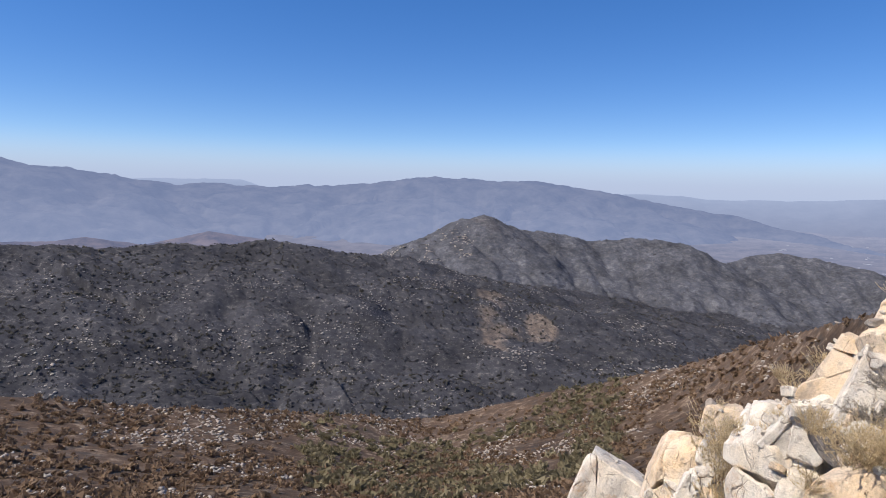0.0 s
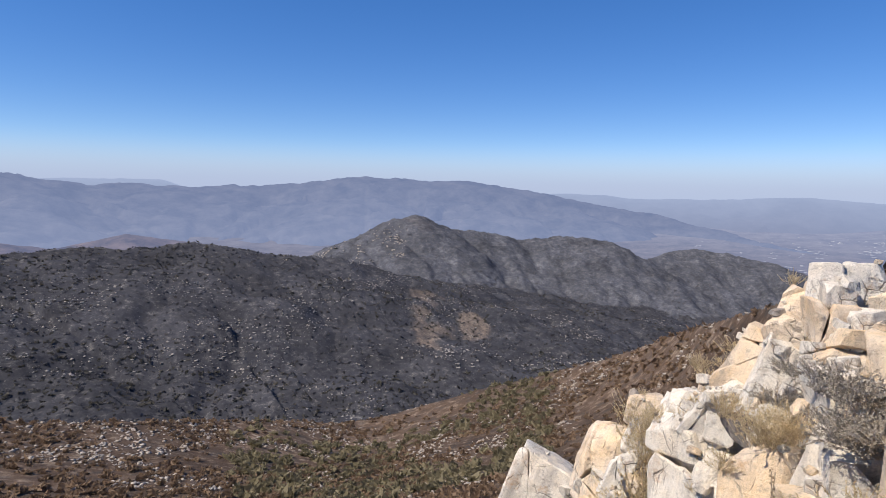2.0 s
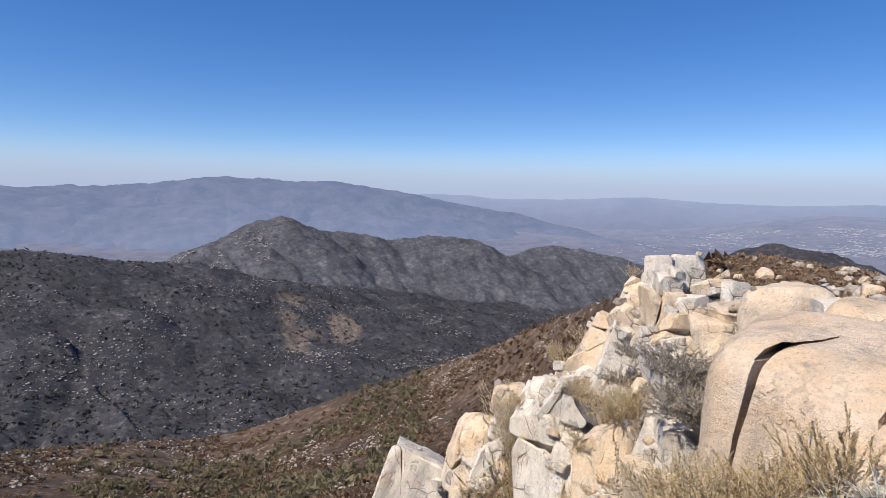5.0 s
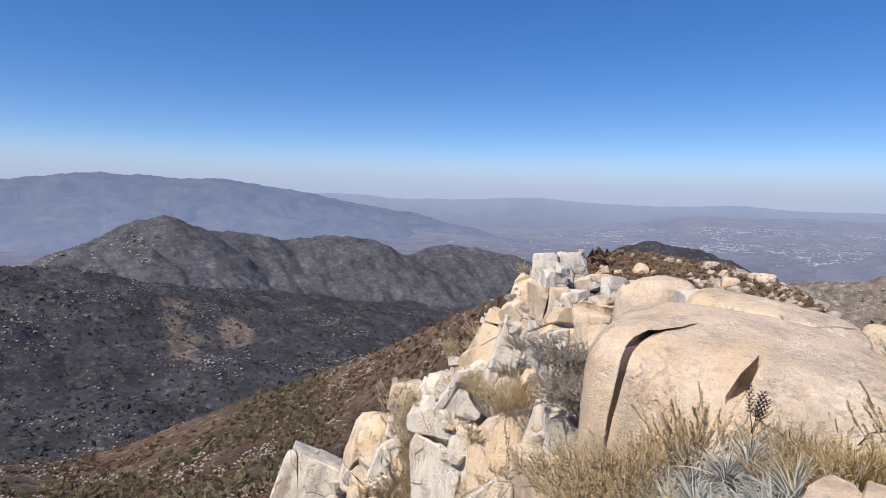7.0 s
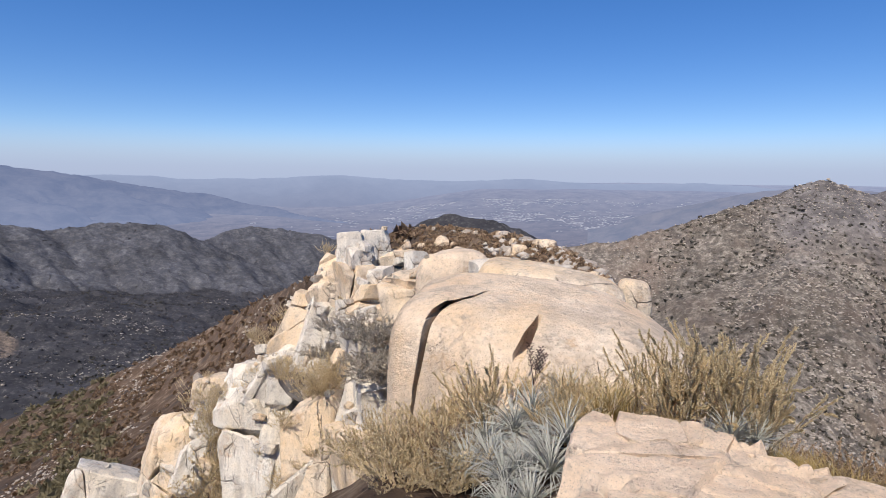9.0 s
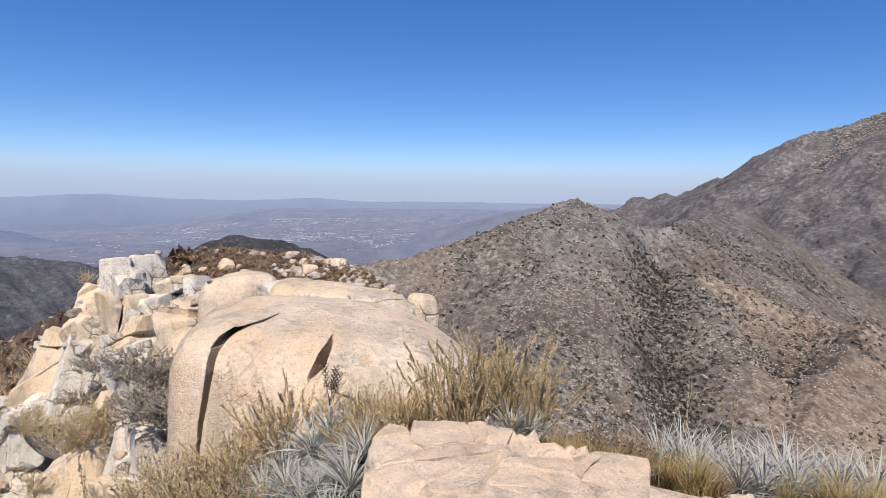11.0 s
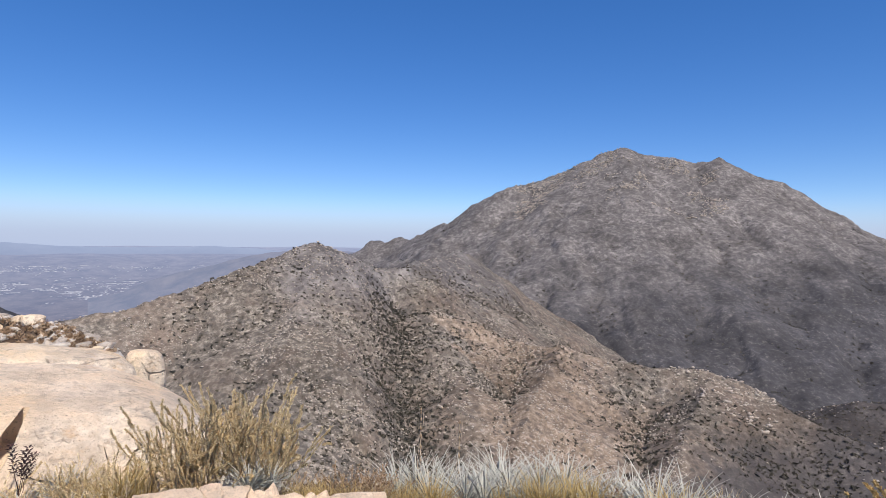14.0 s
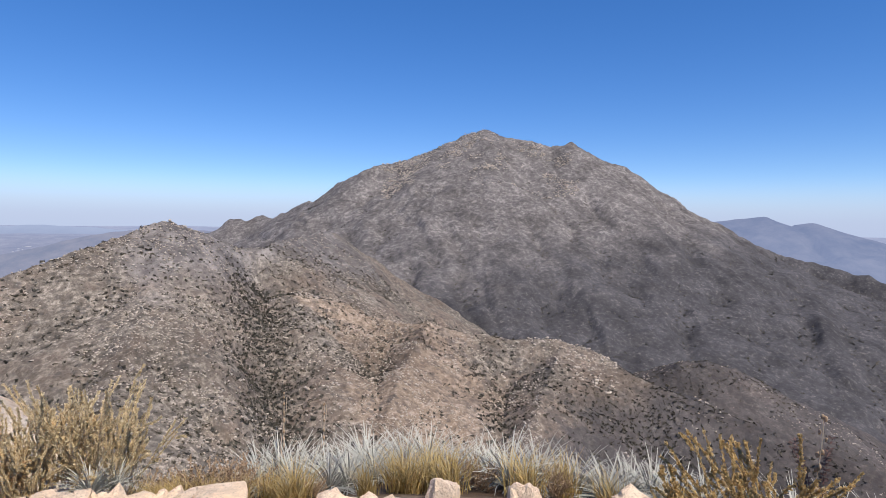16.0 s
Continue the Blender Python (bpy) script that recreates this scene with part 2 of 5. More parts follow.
SCRUB_BROWN = make_leaf("brown_scrub", (0.16, 0.105, 0.066), (0.24, 0.16, 0.10), (0.33, 0.235, 0.155))
SCRUB_GREEN = make_leaf("olive_scrub", (0.17, 0.145, 0.082), (0.24, 0.205, 0.12), (0.31, 0.265, 0.165))
SCRUB_BURNT = make_leaf("burnt_scrub", (0.085, 0.082, 0.09), (0.125, 0.118, 0.12), (0.17, 0.157, 0.15))
SCRUB_GREY = make_leaf("grey_scrub", (0.07, 0.064, 0.050), (0.115, 0.103, 0.080), (0.18, 0.158, 0.12))


def make_smog_glow():
    """The pale dusty air along the horizon, painted as a see-through glow, thinning upwards."""
    m, t, s = material("smog_glow")
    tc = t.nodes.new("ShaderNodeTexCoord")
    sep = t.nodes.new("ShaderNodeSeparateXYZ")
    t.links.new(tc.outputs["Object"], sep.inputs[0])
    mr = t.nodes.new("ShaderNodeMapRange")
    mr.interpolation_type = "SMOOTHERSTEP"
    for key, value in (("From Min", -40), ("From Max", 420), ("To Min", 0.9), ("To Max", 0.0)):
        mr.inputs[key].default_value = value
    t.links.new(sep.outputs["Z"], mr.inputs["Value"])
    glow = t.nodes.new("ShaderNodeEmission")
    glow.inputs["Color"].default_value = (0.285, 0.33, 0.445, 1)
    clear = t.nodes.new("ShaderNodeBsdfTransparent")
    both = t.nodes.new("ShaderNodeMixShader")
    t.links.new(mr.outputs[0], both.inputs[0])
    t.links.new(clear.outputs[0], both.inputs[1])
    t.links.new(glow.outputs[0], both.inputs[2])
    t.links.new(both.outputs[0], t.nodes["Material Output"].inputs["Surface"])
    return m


SMOG_GLOW = make_smog_glow()
DARK_SCRUB = make_leaf("dark_scrub", (0.066, 0.063, 0.052), (0.096, 0.090, 0.074), (0.14, 0.128, 0.105))

# ---- terrain ----
def lattice(seed):
    return np.random.RandomState(seed).rand(256, 256)


def value_noise(x, y, seed):
    g = lattice(seed)
    xi, yi = np.floor(x).astype(int), np.floor(y).astype(int)
    u, v = x - xi, y - yi
    u, v = u * u * (3 - 2 * u), v * v * (3 - 2 * v)
    a, b = g[xi % 256, yi % 256], g[(xi + 1) % 256, yi % 256]
    c, d = g[xi % 256, (yi + 1) % 256], g[(xi + 1) % 256, (yi + 1) % 256]
    return (a * (1 - u) + b * u) * (1 - v) + (c * (1 - u) + d * u) * v - 0.5


def fbm(x, y, size, seed, octaves=5, gain=0.5):
    out, amp = 0.0, 1.0
    for k in range(octaves):
        out = out + amp * value_noise(x / size + 17.3 * k, y / size - 9.1 * k, seed + k)
        size, amp = size / 2.03, amp * gain
    return out


def spot(az, el, far):
    """The place in a bearing and a height angle, both in degrees, at a level distance from the eye."""
    a = radians(az)
    return (-math.sin(a) * far, math.cos(a) * far, EYE + far * math.tan(radians(el)))


# ridges: bearing, height angle and distance of their crests; slope of the flanks; depth and spacing of the gullies
RIDGES = {
    "burnt": ([(75, -5, 800), (60, -5, 780), (37.2, -5.2, 740), (29.5, -5.8, 740), (18, -5.7, 760), (14.3, -5.8, 760), (10, -6.5, 760),
               (5.2, -7, 780), (1.3, -7.8, 820), (-6, -9.3, 880), (-14, -11.5, 900)], 0.26, 30, 110, 0.0004),
    "cone": ([(7.5, -8.4, 1250), (5.4, -6.9, 1290), (2.4, -5.1, 1310), (-0.3, -3.7, 1330), (-1.9, -3.0, 1345), (-4.1, -2.65, 1350), (-5.5, -3.3, 1360), (-7.2, -4.05, 1370), (-11.7, -4.3, 1400), (-13.9, -4.9, 1420),
              (-18.4, -4.4, 1450), (-22.8, -4.8, 1450), (-25.7, -6.2, 1470), (-28.3, -5.3, 1560), (-30, -5, 1580), (-33.2, -5.4, 1600),
              (-36, -6, 1600), (-44, -8, 1600)], 0.52, 30, 80, 0.0005, 0.3),
    "dark_hill": ([(-42, -6.5, 700), (-47, -4.3, 700), (-49.6, -3.9, 700), (-52.8, -4.4, 700), (-55.4, -5.1, 700), (-60, -8, 680), (-66, -11, 650)], 0.62, 16, 80),
    "pyramid": ([(-56, -8, 320), (-58.3, -6.6, 330), (-64.8, -6.4, 330), (-69.2, -4.7, 340), (-74.7, -2.4, 350), (-77.9, -1.3, 360), (-81, -0.3, 370),
                 (-83.7, -1.2, 380), (-86.7, -2.2, 400), (-89.6, -2.4, 420), (-90.6, -1.9, 440), (-93.3, -1.4, 520), (-96, -1.5, 640)], 0.66, 20, 60),
    "tan": ([(-90.8, -1.9, 440), (-93.9, -6, 410), (-97.1, -9.2, 380), (-101.5, -9.9, 370), (-104.8, -9.6, 360), (-107, -10.3, 360),
             (-112.6, -11.1, 360), (-118, -11, 360), (-121.2, -11.8, 360), (-123.3, -13.5, 350), (-128.3, -15.2, 340), (-133, -16.5, 330), (-146, -19, 320)], 0.62, 17, 50),
    "knob": ([(-126, -14, 500), (-128.2, -12.4, 520), (-130.5, -11.8, 530), (-132.8, -12.5, 540), (-135, -14, 550), (-142, -16, 560)], 0.45, 10, 50),
    "mountain": ([(-84.3, -1.2, 1900), (-86.7, 0.2, 1850), (-89.7, 0.3, 1800), (-92.2, 1.5, 1700), (-93.6, 1.7, 1600), (-96, 3.5, 1500), (-98.9, 5.1, 1450), (-102.4, 5.9, 1480),
                  (-105.7, 7.1, 1500), (-107.9, 8.5, 1500), (-110, 8.9, 1500), (-113, 7.8, 1510), (-114.9, 7.7, 1500), (-116.2, 7.2, 1500),
                  (-118.1, 7.6, 1490), (-120.2, 6.4, 1490), (-123.2, 5.2, 1490), (-125.3, 3, 1500), (-127.2, 2.5, 1500), (-128.9, 0.9, 1500), (-131, 0.3, 1500),
                  (-133, -1.5, 1500), (-139, -3.2, 1480), (-150, -6, 1450)], 0.74, 21, 90, 0.0006, 0.4),
}


# spurs of the near hills
RIDGES["pyramid_spur"] = ([(-81, -0.8, 370), (-79.5, -6.0, 315), (-77.5, -12.8, 250), (-75.5, -20, 190)], 0.46, 14, 50)
RIDGES["tan_spur"] = ([(-104.8, -9.7, 360), (-102.5, -14, 300), (-100.5, -19.4, 245), (-99, -25, 200)], 0.46, 12, 40)
RIDGES["tan_spur_right"] = ([(-118, -11.1, 360), (-116, -16.4, 300), (-114, -22, 240)], 0.46, 12, 40)


def crest_of(points):
    p = np.array([spot(*q) for q in points])
    return p


def ridge_height(x, y, points, slope, depth, spacing, hollow=0.0, swing=0.0, seed=0):
    p = crest_of(points)
    best = np.full(x.shape, -1e9)
    reach = (p[:, 2].max() + 300) / slope * (1 + 1500 * hollow)
    near = (x > p[:, 0].min() - reach) & (x < p[:, 0].max() + reach) & (y > p[:, 1].min() - reach) & (y < p[:, 1].max() + reach)
    if not near.all():
        if near.any():
            best[near] = ridge_height(x[near], y[near], points, slope, depth, spacing, hollow, swing, seed)
        return best
    run, along, away = 0.0, np.zeros(x.shape), np.full(x.shape, 1e9)
    for (ax, ay, az), (bx, by, bz) in zip(p[:-1], p[1:]):
        length = math.hypot(bx - ax, by - ay)
        u = np.clip(((x - ax) * (bx - ax) + (y - ay) * (by - ay)) / length ** 2, 0, 1)
        d = np.hypot(x - ax - u * (bx - ax), y - ay - u * (by - ay))
        h = az + u * (bz - az) - slope * d / (1 + d * hollow)
        along, away = np.where(h > best, run + u * length, along), np.where(h > best, d, away)
        best = np.maximum(best, h)
        run += length
    # gullies run down from the crest, swinging to one side, and branch on the way
    if swing:
        along = np.arctan2(x, y) * float(np.hypot(p[:, 0], p[:, 1]).mean())
    s = along - swing * away + spacing * 0.5 * fbm(x, y, spacing * 1.2, seed + 3, 3)
    fold = value_noise(s / spacing, away / (spacing * 4.0), seed) + 0.5 * value_noise(s / spacing * 2.3, away / (spacing * 2.5), seed + 1)
    worn = np.minimum(np.abs(fbm(x, y, spacing * 1.3, seed + 7, 4)), 0.3) - 0.1
    return best - depth * np.clip(away / (spacing * 1.5), 0, 1) * np.maximum(0.45 - np.abs(fold) * 1.3 - worn, -0.04)


# the hill underfoot: bearing, height angle of its brow, distance of the brow, how much it sags before the brow
BROW = [(-180, -24, 12, 0.3), (-150, -23, 7, 0.13), (-143, -23, 7, 0.12), (-77, -23, 6.5, 0.12), (-69, -17, 12, 0.24), (-66.5, -10.8, 24, 0.32), (-63.5, -8.6, 28, 0.34), (-60, -7.0, 32, 0.36), (-57, -6.0, 35, 0.38),
        (-51, -5.6, 40, 0.44), (-46, -4.75, 42, 0.48), (-43.5, -5.0, 44, 0.5), (-41.5, -6.0, 48, 0.5), (-40, -7.4, 60, 0.5), (-37.5, -8.7, 90, 0.48), (-31, -11.7, 140, 0.42),
        (-24, -15.2, 180, 0.36), (-12, -19, 220, 0.3), (1, -22.4, 220, 0.28), (10, -21.8, 190, 0.28), (20, -20.6, 165, 0.28), (30, -18.9, 155, 0.28),
        (38, -16.7, 150, 0.28), (60, -15, 150, 0.28), (120, -20, 60, 0.3), (180, -24, 12, 0.3)]


def own_hill(x, y):
    r = np.hypot(x, y)
    az = np.degrees(np.arctan2(-x, y))
    b = np.array(BROW)
    wide = np.arange(-200, 201, 0.5)
    soft = np.exp(-np.arange(-16, 17) ** 2 / 50.0)
    soft /= soft.sum()

    def along(column):
        v = np.interp(wide, b[:, 0], column, period=360)
        v = np.convolve(v, soft, mode="same")
        return np.interp(az, wide[20:-20], v[20:-20])
    el, rb, sag = along(np.tan(np.radians(b[:, 1]))), along(b[:, 2]), along(b[:, 3])
    inside = EYE + r * (el - sag * np.clip(1 - r / rb, 0, 1))
    outside = EYE + rb * el - 0.62 * (r - rb)
    left = np.clip((az + 66) / 8, 0, 1) * np.clip((110 - az) / 40, 0, 1)
    return np.minimum(np.where(r < rb, inside, outside), -0.03 - 0.05 * np.minimum(r, 8) - 0.22 * left * np.clip(r - 1.5, 0, 9) * np.clip((22 - r) / 10, 0, 1))


GULLY = [(-88.9, 0, 385), (-88.6, 0, 345), (-89.2, 0, 300), (-90.5, 0, 250), (-93, 0, 205), (-96, 0, 165)]


def ground_height(x, y, parts=False):
    r = np.hypot(x, y)
    own = own_hill(x, y)
    floor_z = -235 - 0.05 * np.clip(r - 400, 0, 1500) + fbm(x, y, 300, 5) * 20
    hs = [own] + [ridge_height(x, y, *v, seed=20 + 3 * k) for k, v in enumerate(RIDGES.values())] + [floor_z]
    z = np.max(hs, axis=0)
    which = np.argmax(hs, axis=0)
    # the wooded gully under the saddle
    gully = np.array([spot(*q) for q in GULLY])[:, :2]
    d = np.min([np.hypot(x - (a + (b - a) * u)[0], y - (a + (b - a) * u)[1]) for a, b in zip(gully[:-1], gully[1:]) for u in np.linspace(0, 1, 12)], axis=0)
    z = z - 17 * np.exp(-(d / 18) ** 2) * (which > 0)
    rough = np.clip(r / 60, 0.0, 1) * np.where(which == 0, 0.6, 1.0)
    z = z + rough * (fbm(x, y, 45, 70, 6, 0.62) * 3.4 * np.clip(r / 300, 0.15, 2.6))
    z = z + np.clip(1 - r / 40, 0, 1) * np.clip(r / 3, 0, 1) * fbm(x, y, 1.6, 66, 4) * 0.16
    return (z, which) if parts else z


def sheet(name, az0, az1, columns, r0, r1, rows, height):
    """A ground sheet, finer towards the eye."""
    a = np.radians(az0 if columns is None else np.linspace(az0, az1, columns))
    columns = len(a)
    r = np.array(rows) if isinstance(rows, (list, np.ndarray)) else np.exp(np.linspace(math.log(r0), math.log(r1), rows))
    rows = len(r)
    aa, rr = np.meshgrid(a, r)
    x, y = -np.sin(aa) * rr, np.cos(aa) * rr
    z = height(x.ravel(), y.ravel())
    z, extra = z if isinstance(z, tuple) else (z, None)
    co = np.stack([x.ravel(), y.ravel(), z], 1)
    i = np.arange(rows - 1)[:, None] * columns + np.arange(columns - 1)[None, :]
    i = i.ravel()
    quads = np.stack([i, i + columns, i + columns + 1, i + 1], 1)
    return (mesh_from(name, co, quads), co, extra) if extra is not None else mesh_from(name, co, quads)


def mesh_from(name, co, faces):
    me = bpy.data.meshes.new(name)
    n = faces.shape[1]
    me.vertices.add(len(co))
    me.vertices.foreach_set("co", np.ascontiguousarray(co, dtype=np.float32).ravel())
    me.loops.add(faces.size)
    me.loops.foreach_set("vertex_index", np.ascontiguousarray(faces, dtype=np.int32).ravel())
    me.polygons.add(len(faces))
    me.polygons.foreach_set("loop_start", np.arange(len(faces), dtype=np.int32) * n)
    me.update(calc_edges=True)
    return me


NAMES = list(RIDGES)
RINGS = np.concatenate([np.geomspace(0.2, 30, 80), np.geomspace(30.6, 120, 55), np.linspace(122, 450, 130), np.linspace(455, 1720, 205), np.linspace(1760, 2300, 12)])
me, co, which = sheet("ground", np.concatenate([np.linspace(-180, -151, 30), np.linspace(-150, 46, 960), np.linspace(47, 180, 100)]), 0, None, 0, 0, RINGS, lambda x, y: ground_height(x, y, True))
me.polygons.foreach_set("use_smooth", np.ones(len(me.polygons), dtype=bool))
edge = fbm(co[:, 0], co[:, 1], 60, 90, 7, 0.6)
bearing = np.degrees(np.arctan2(-co[:, 0], co[:, 1]))


def is_any(*members):
    return np.isin(which, [NAMES.index(n) + 1 for n in members])


def step(v, lo, hi):
    t = np.clip((v - lo) / (hi - lo), 0, 1)
    return t * t * (3 - 2 * t)


high = is_any("mountain")
near_ridges = is_any("pyramid", "tan", "knob", "pyramid_spur", "tan_spur", "tan_spur_right")
soil = step(bearing + edge * 16, -116, -107) * step(-bearing - edge * 14, 89, 95) * is_any("tan", "tan_spur", "tan_spur_right", "pyramid_spur") * step(co[:, 2] + edge * 60, -170, -95) * 0.8
for az, far, wide, deep in ((-5.6, 640, 26, 60), (-9.6, 650, 14, 60), (-12.5, 600, 12, 30), (-132.8, 528, 26, 18), (-2.0, 1330, 50, 60)):
    cx, cy, _ = spot(az, 0, far)
    a = radians(az)
    u, v = (co[:, 0] - cx) * math.cos(a) + (co[:, 1] - cy) * math.sin(a), -(co[:, 0] - cx) * math.sin(a) + (co[:, 1] - cy) * math.cos(a)
    soil = np.maximum(soil, step(1.2 - (u / wide) ** 2 - (v / deep) ** 2 + edge * 7, 0, 1.6) * 0.55)
charred = near_ridges * np.maximum(step(-bearing + edge * 12, 108, 120) * step(-co[:, 2] + edge * 30, 70, 100), step(-co[:, 2] + edge * 40, 105, 135)) * 0.85
zones = {
    "burnt": charred + np.where(high, 1.0, (is_any("burnt", "cone", "dark_hill") | (which == len(NAMES) + 1)) * 1.0),
    "stony": near_ridges * (1 - charred),
    "tan": soil * (1 - charred),
    # the cone hill takes the painted haze colour
    "hazed": is_any("cone") * 0.7,
    "scree": high * (1 - 0.85 * step(-co[:, 2] + edge * 60 + (-bearing - 108) * 2.5, 0, 150)) + near_ridges * step(co[:, 2] + edge * 36, -50, -18) * step(-bearing + edge * 8, 72, 80) * 0.9,
}
for zone, values in zones.items():
    a = me.attributes.new(zone, "FLOAT", "POINT")
    a.data.foreach_set("value", values.astype(np.float32))
me.materials.append(GROUND)
ground = tagged(new("ground", me), "dry rocky hillsides and valleys under scrub", "ground", kind="structure")


# the valley plain and the distant ranges, far behind everything, their haze painted as glow
def plain_height(x, y):
    r = np.hypot(x, y)
    t = np.interp(r, [1500, 2400, 3000, 3800, 4900], [-9.5, -7.0, -5.2, -3.4, -1.3])
    east = np.clip((-42 - np.degrees(np.arctan2(-x, y))) / 10, 0, 1)
    t = t + east * np.interp(r, [2400, 3000, 3900, 4900], [0, 0.5, 1.4, 0.5])
    return EYE + r * np.tan(np.radians(t)) + fbm(x, y, 500, 41) * 10


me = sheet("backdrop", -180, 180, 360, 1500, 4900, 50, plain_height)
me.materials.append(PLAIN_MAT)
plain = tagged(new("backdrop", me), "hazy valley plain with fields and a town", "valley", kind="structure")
FAR = {
    "range": ([(60, 2, 3900), (45, 1.8, 3900), (36.8, 1.5, 3900), (34.7, 1.1, 3900), (30.7, 0.7, 3900), (27.8, -0.05, 3900), (22, -0.3, 3900), (17.8, -0.3, 3900), (10.6, -0.3, 3900),
               (6.3, 0.2, 3900), (3.2, 0.5, 3900), (0.9, 0.9, 3900), (-4.6, 0.6, 3900), (-8.1, 0.7, 3900), (-11.5, 0.3, 3900), (-14.7, -0.2, 3900), (-17.2, -0.7, 3900),
               (-25.8, -2, 3900), (-33, -3.7, 3500), (-40, -5.1, 3100), (-46, -6.2, 2800), (-52, -7, 2600)], 0.27, 120, 260),
    "far_right": ([(-126, -2, 3600), (-131, 0.4, 3600), (-132.8, 0.6, 3600), (-134.7, 0.8, 3600), (-136.6, 0.1, 3600), (-138.2, 0.3, 3600), (-140.6, -1, 3600), (-150, -3, 3600)], 0.35, 100, 250),
    "far_hills": ([(34, -1, 4500), (27.8, 0.1, 4500), (22.6, 0.15, 4500), (19, 0.15, 4500), (16, -1, 4500)], 0.3, 40, 250),
    "low_hills": ([(-14, -0.9, 4400), (-17, -0.45, 4400), (-22, -0.5, 4400), (-24, -0.75, 4400), (-33, -0.6, 4400), (-38.3, -0.25, 4400), (-42, -0.6, 4400), (-49, -0.8, 4400), (-56, -0.5, 4400),
                   (-62, -0.9, 4400), (-72, -0.7, 4400), (-80, -1.2, 4400)], 0.32, 60, 300),
    "east_hills": ([(-62, -8, 2600), (-66.6, -5.1, 2600), (-69.5, -3.0, 2600), (-73.2, -2.0, 2600), (-76.6, -1.3, 2600), (-80, -0.9, 2600), (-86, -1.2, 2600)], 0.3, 50, 160),
    "foothill": ([(40, -5, 2500), (33.5, -5.2, 2500), (31.5, -4.9, 2500), (27.3, -5.6, 2500), (21.8, -4.5, 2500), (17.9, -5.1, 2500), (10, -6.4, 2500)], 0.3, 60, 160),
}
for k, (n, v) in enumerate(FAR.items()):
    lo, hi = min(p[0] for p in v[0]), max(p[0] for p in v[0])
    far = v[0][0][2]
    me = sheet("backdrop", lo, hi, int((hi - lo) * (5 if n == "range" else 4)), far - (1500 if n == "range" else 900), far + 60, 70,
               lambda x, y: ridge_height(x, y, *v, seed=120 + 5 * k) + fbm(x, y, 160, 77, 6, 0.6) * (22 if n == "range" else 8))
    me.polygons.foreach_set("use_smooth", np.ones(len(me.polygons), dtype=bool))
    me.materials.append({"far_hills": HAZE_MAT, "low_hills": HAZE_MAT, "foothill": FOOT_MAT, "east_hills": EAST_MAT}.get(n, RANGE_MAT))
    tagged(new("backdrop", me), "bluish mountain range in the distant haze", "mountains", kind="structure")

# added glowing ring that stands in for smog along the horizon
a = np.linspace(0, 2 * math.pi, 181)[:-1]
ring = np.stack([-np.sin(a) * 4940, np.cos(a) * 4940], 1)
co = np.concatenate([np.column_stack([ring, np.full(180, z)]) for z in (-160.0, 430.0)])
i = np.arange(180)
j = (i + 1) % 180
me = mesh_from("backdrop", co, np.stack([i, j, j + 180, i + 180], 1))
me.materials.append(SMOG_GLOW)
tagged(new("backdrop", me), "pale glowing ring standing in for smog along the horizon", "haze", kind="structure")

# ---- rocks underfoot ----
def icosphere(level):
    bm = bmesh.new()
    bmesh.ops.create_icosphere(bm, subdivisions=level, radius=1)
    bm.verts.ensure_lookup_table()
    v = np.array([p.co[:] for p in bm.verts])
    f = np.array([[q.index for q in t.verts] for t in bm.faces])
    bm.free()
    return v, f


SPHERE = {k: icosphere(k) for k in (2, 3, 4, 5, 6)}


def noise3(p, size, seed, octaves=4):
    """Three value noises blended by facing, for surfaces."""
    return (fbm(p[:, 0] + 31, p[:, 1], size, seed, octaves) + fbm(p[:, 1], p[:, 2] + 13, size, seed + 11, octaves) + fbm(p[:, 2], p[:, 0] + 7, size, seed + 23, octaves)) / 1.7


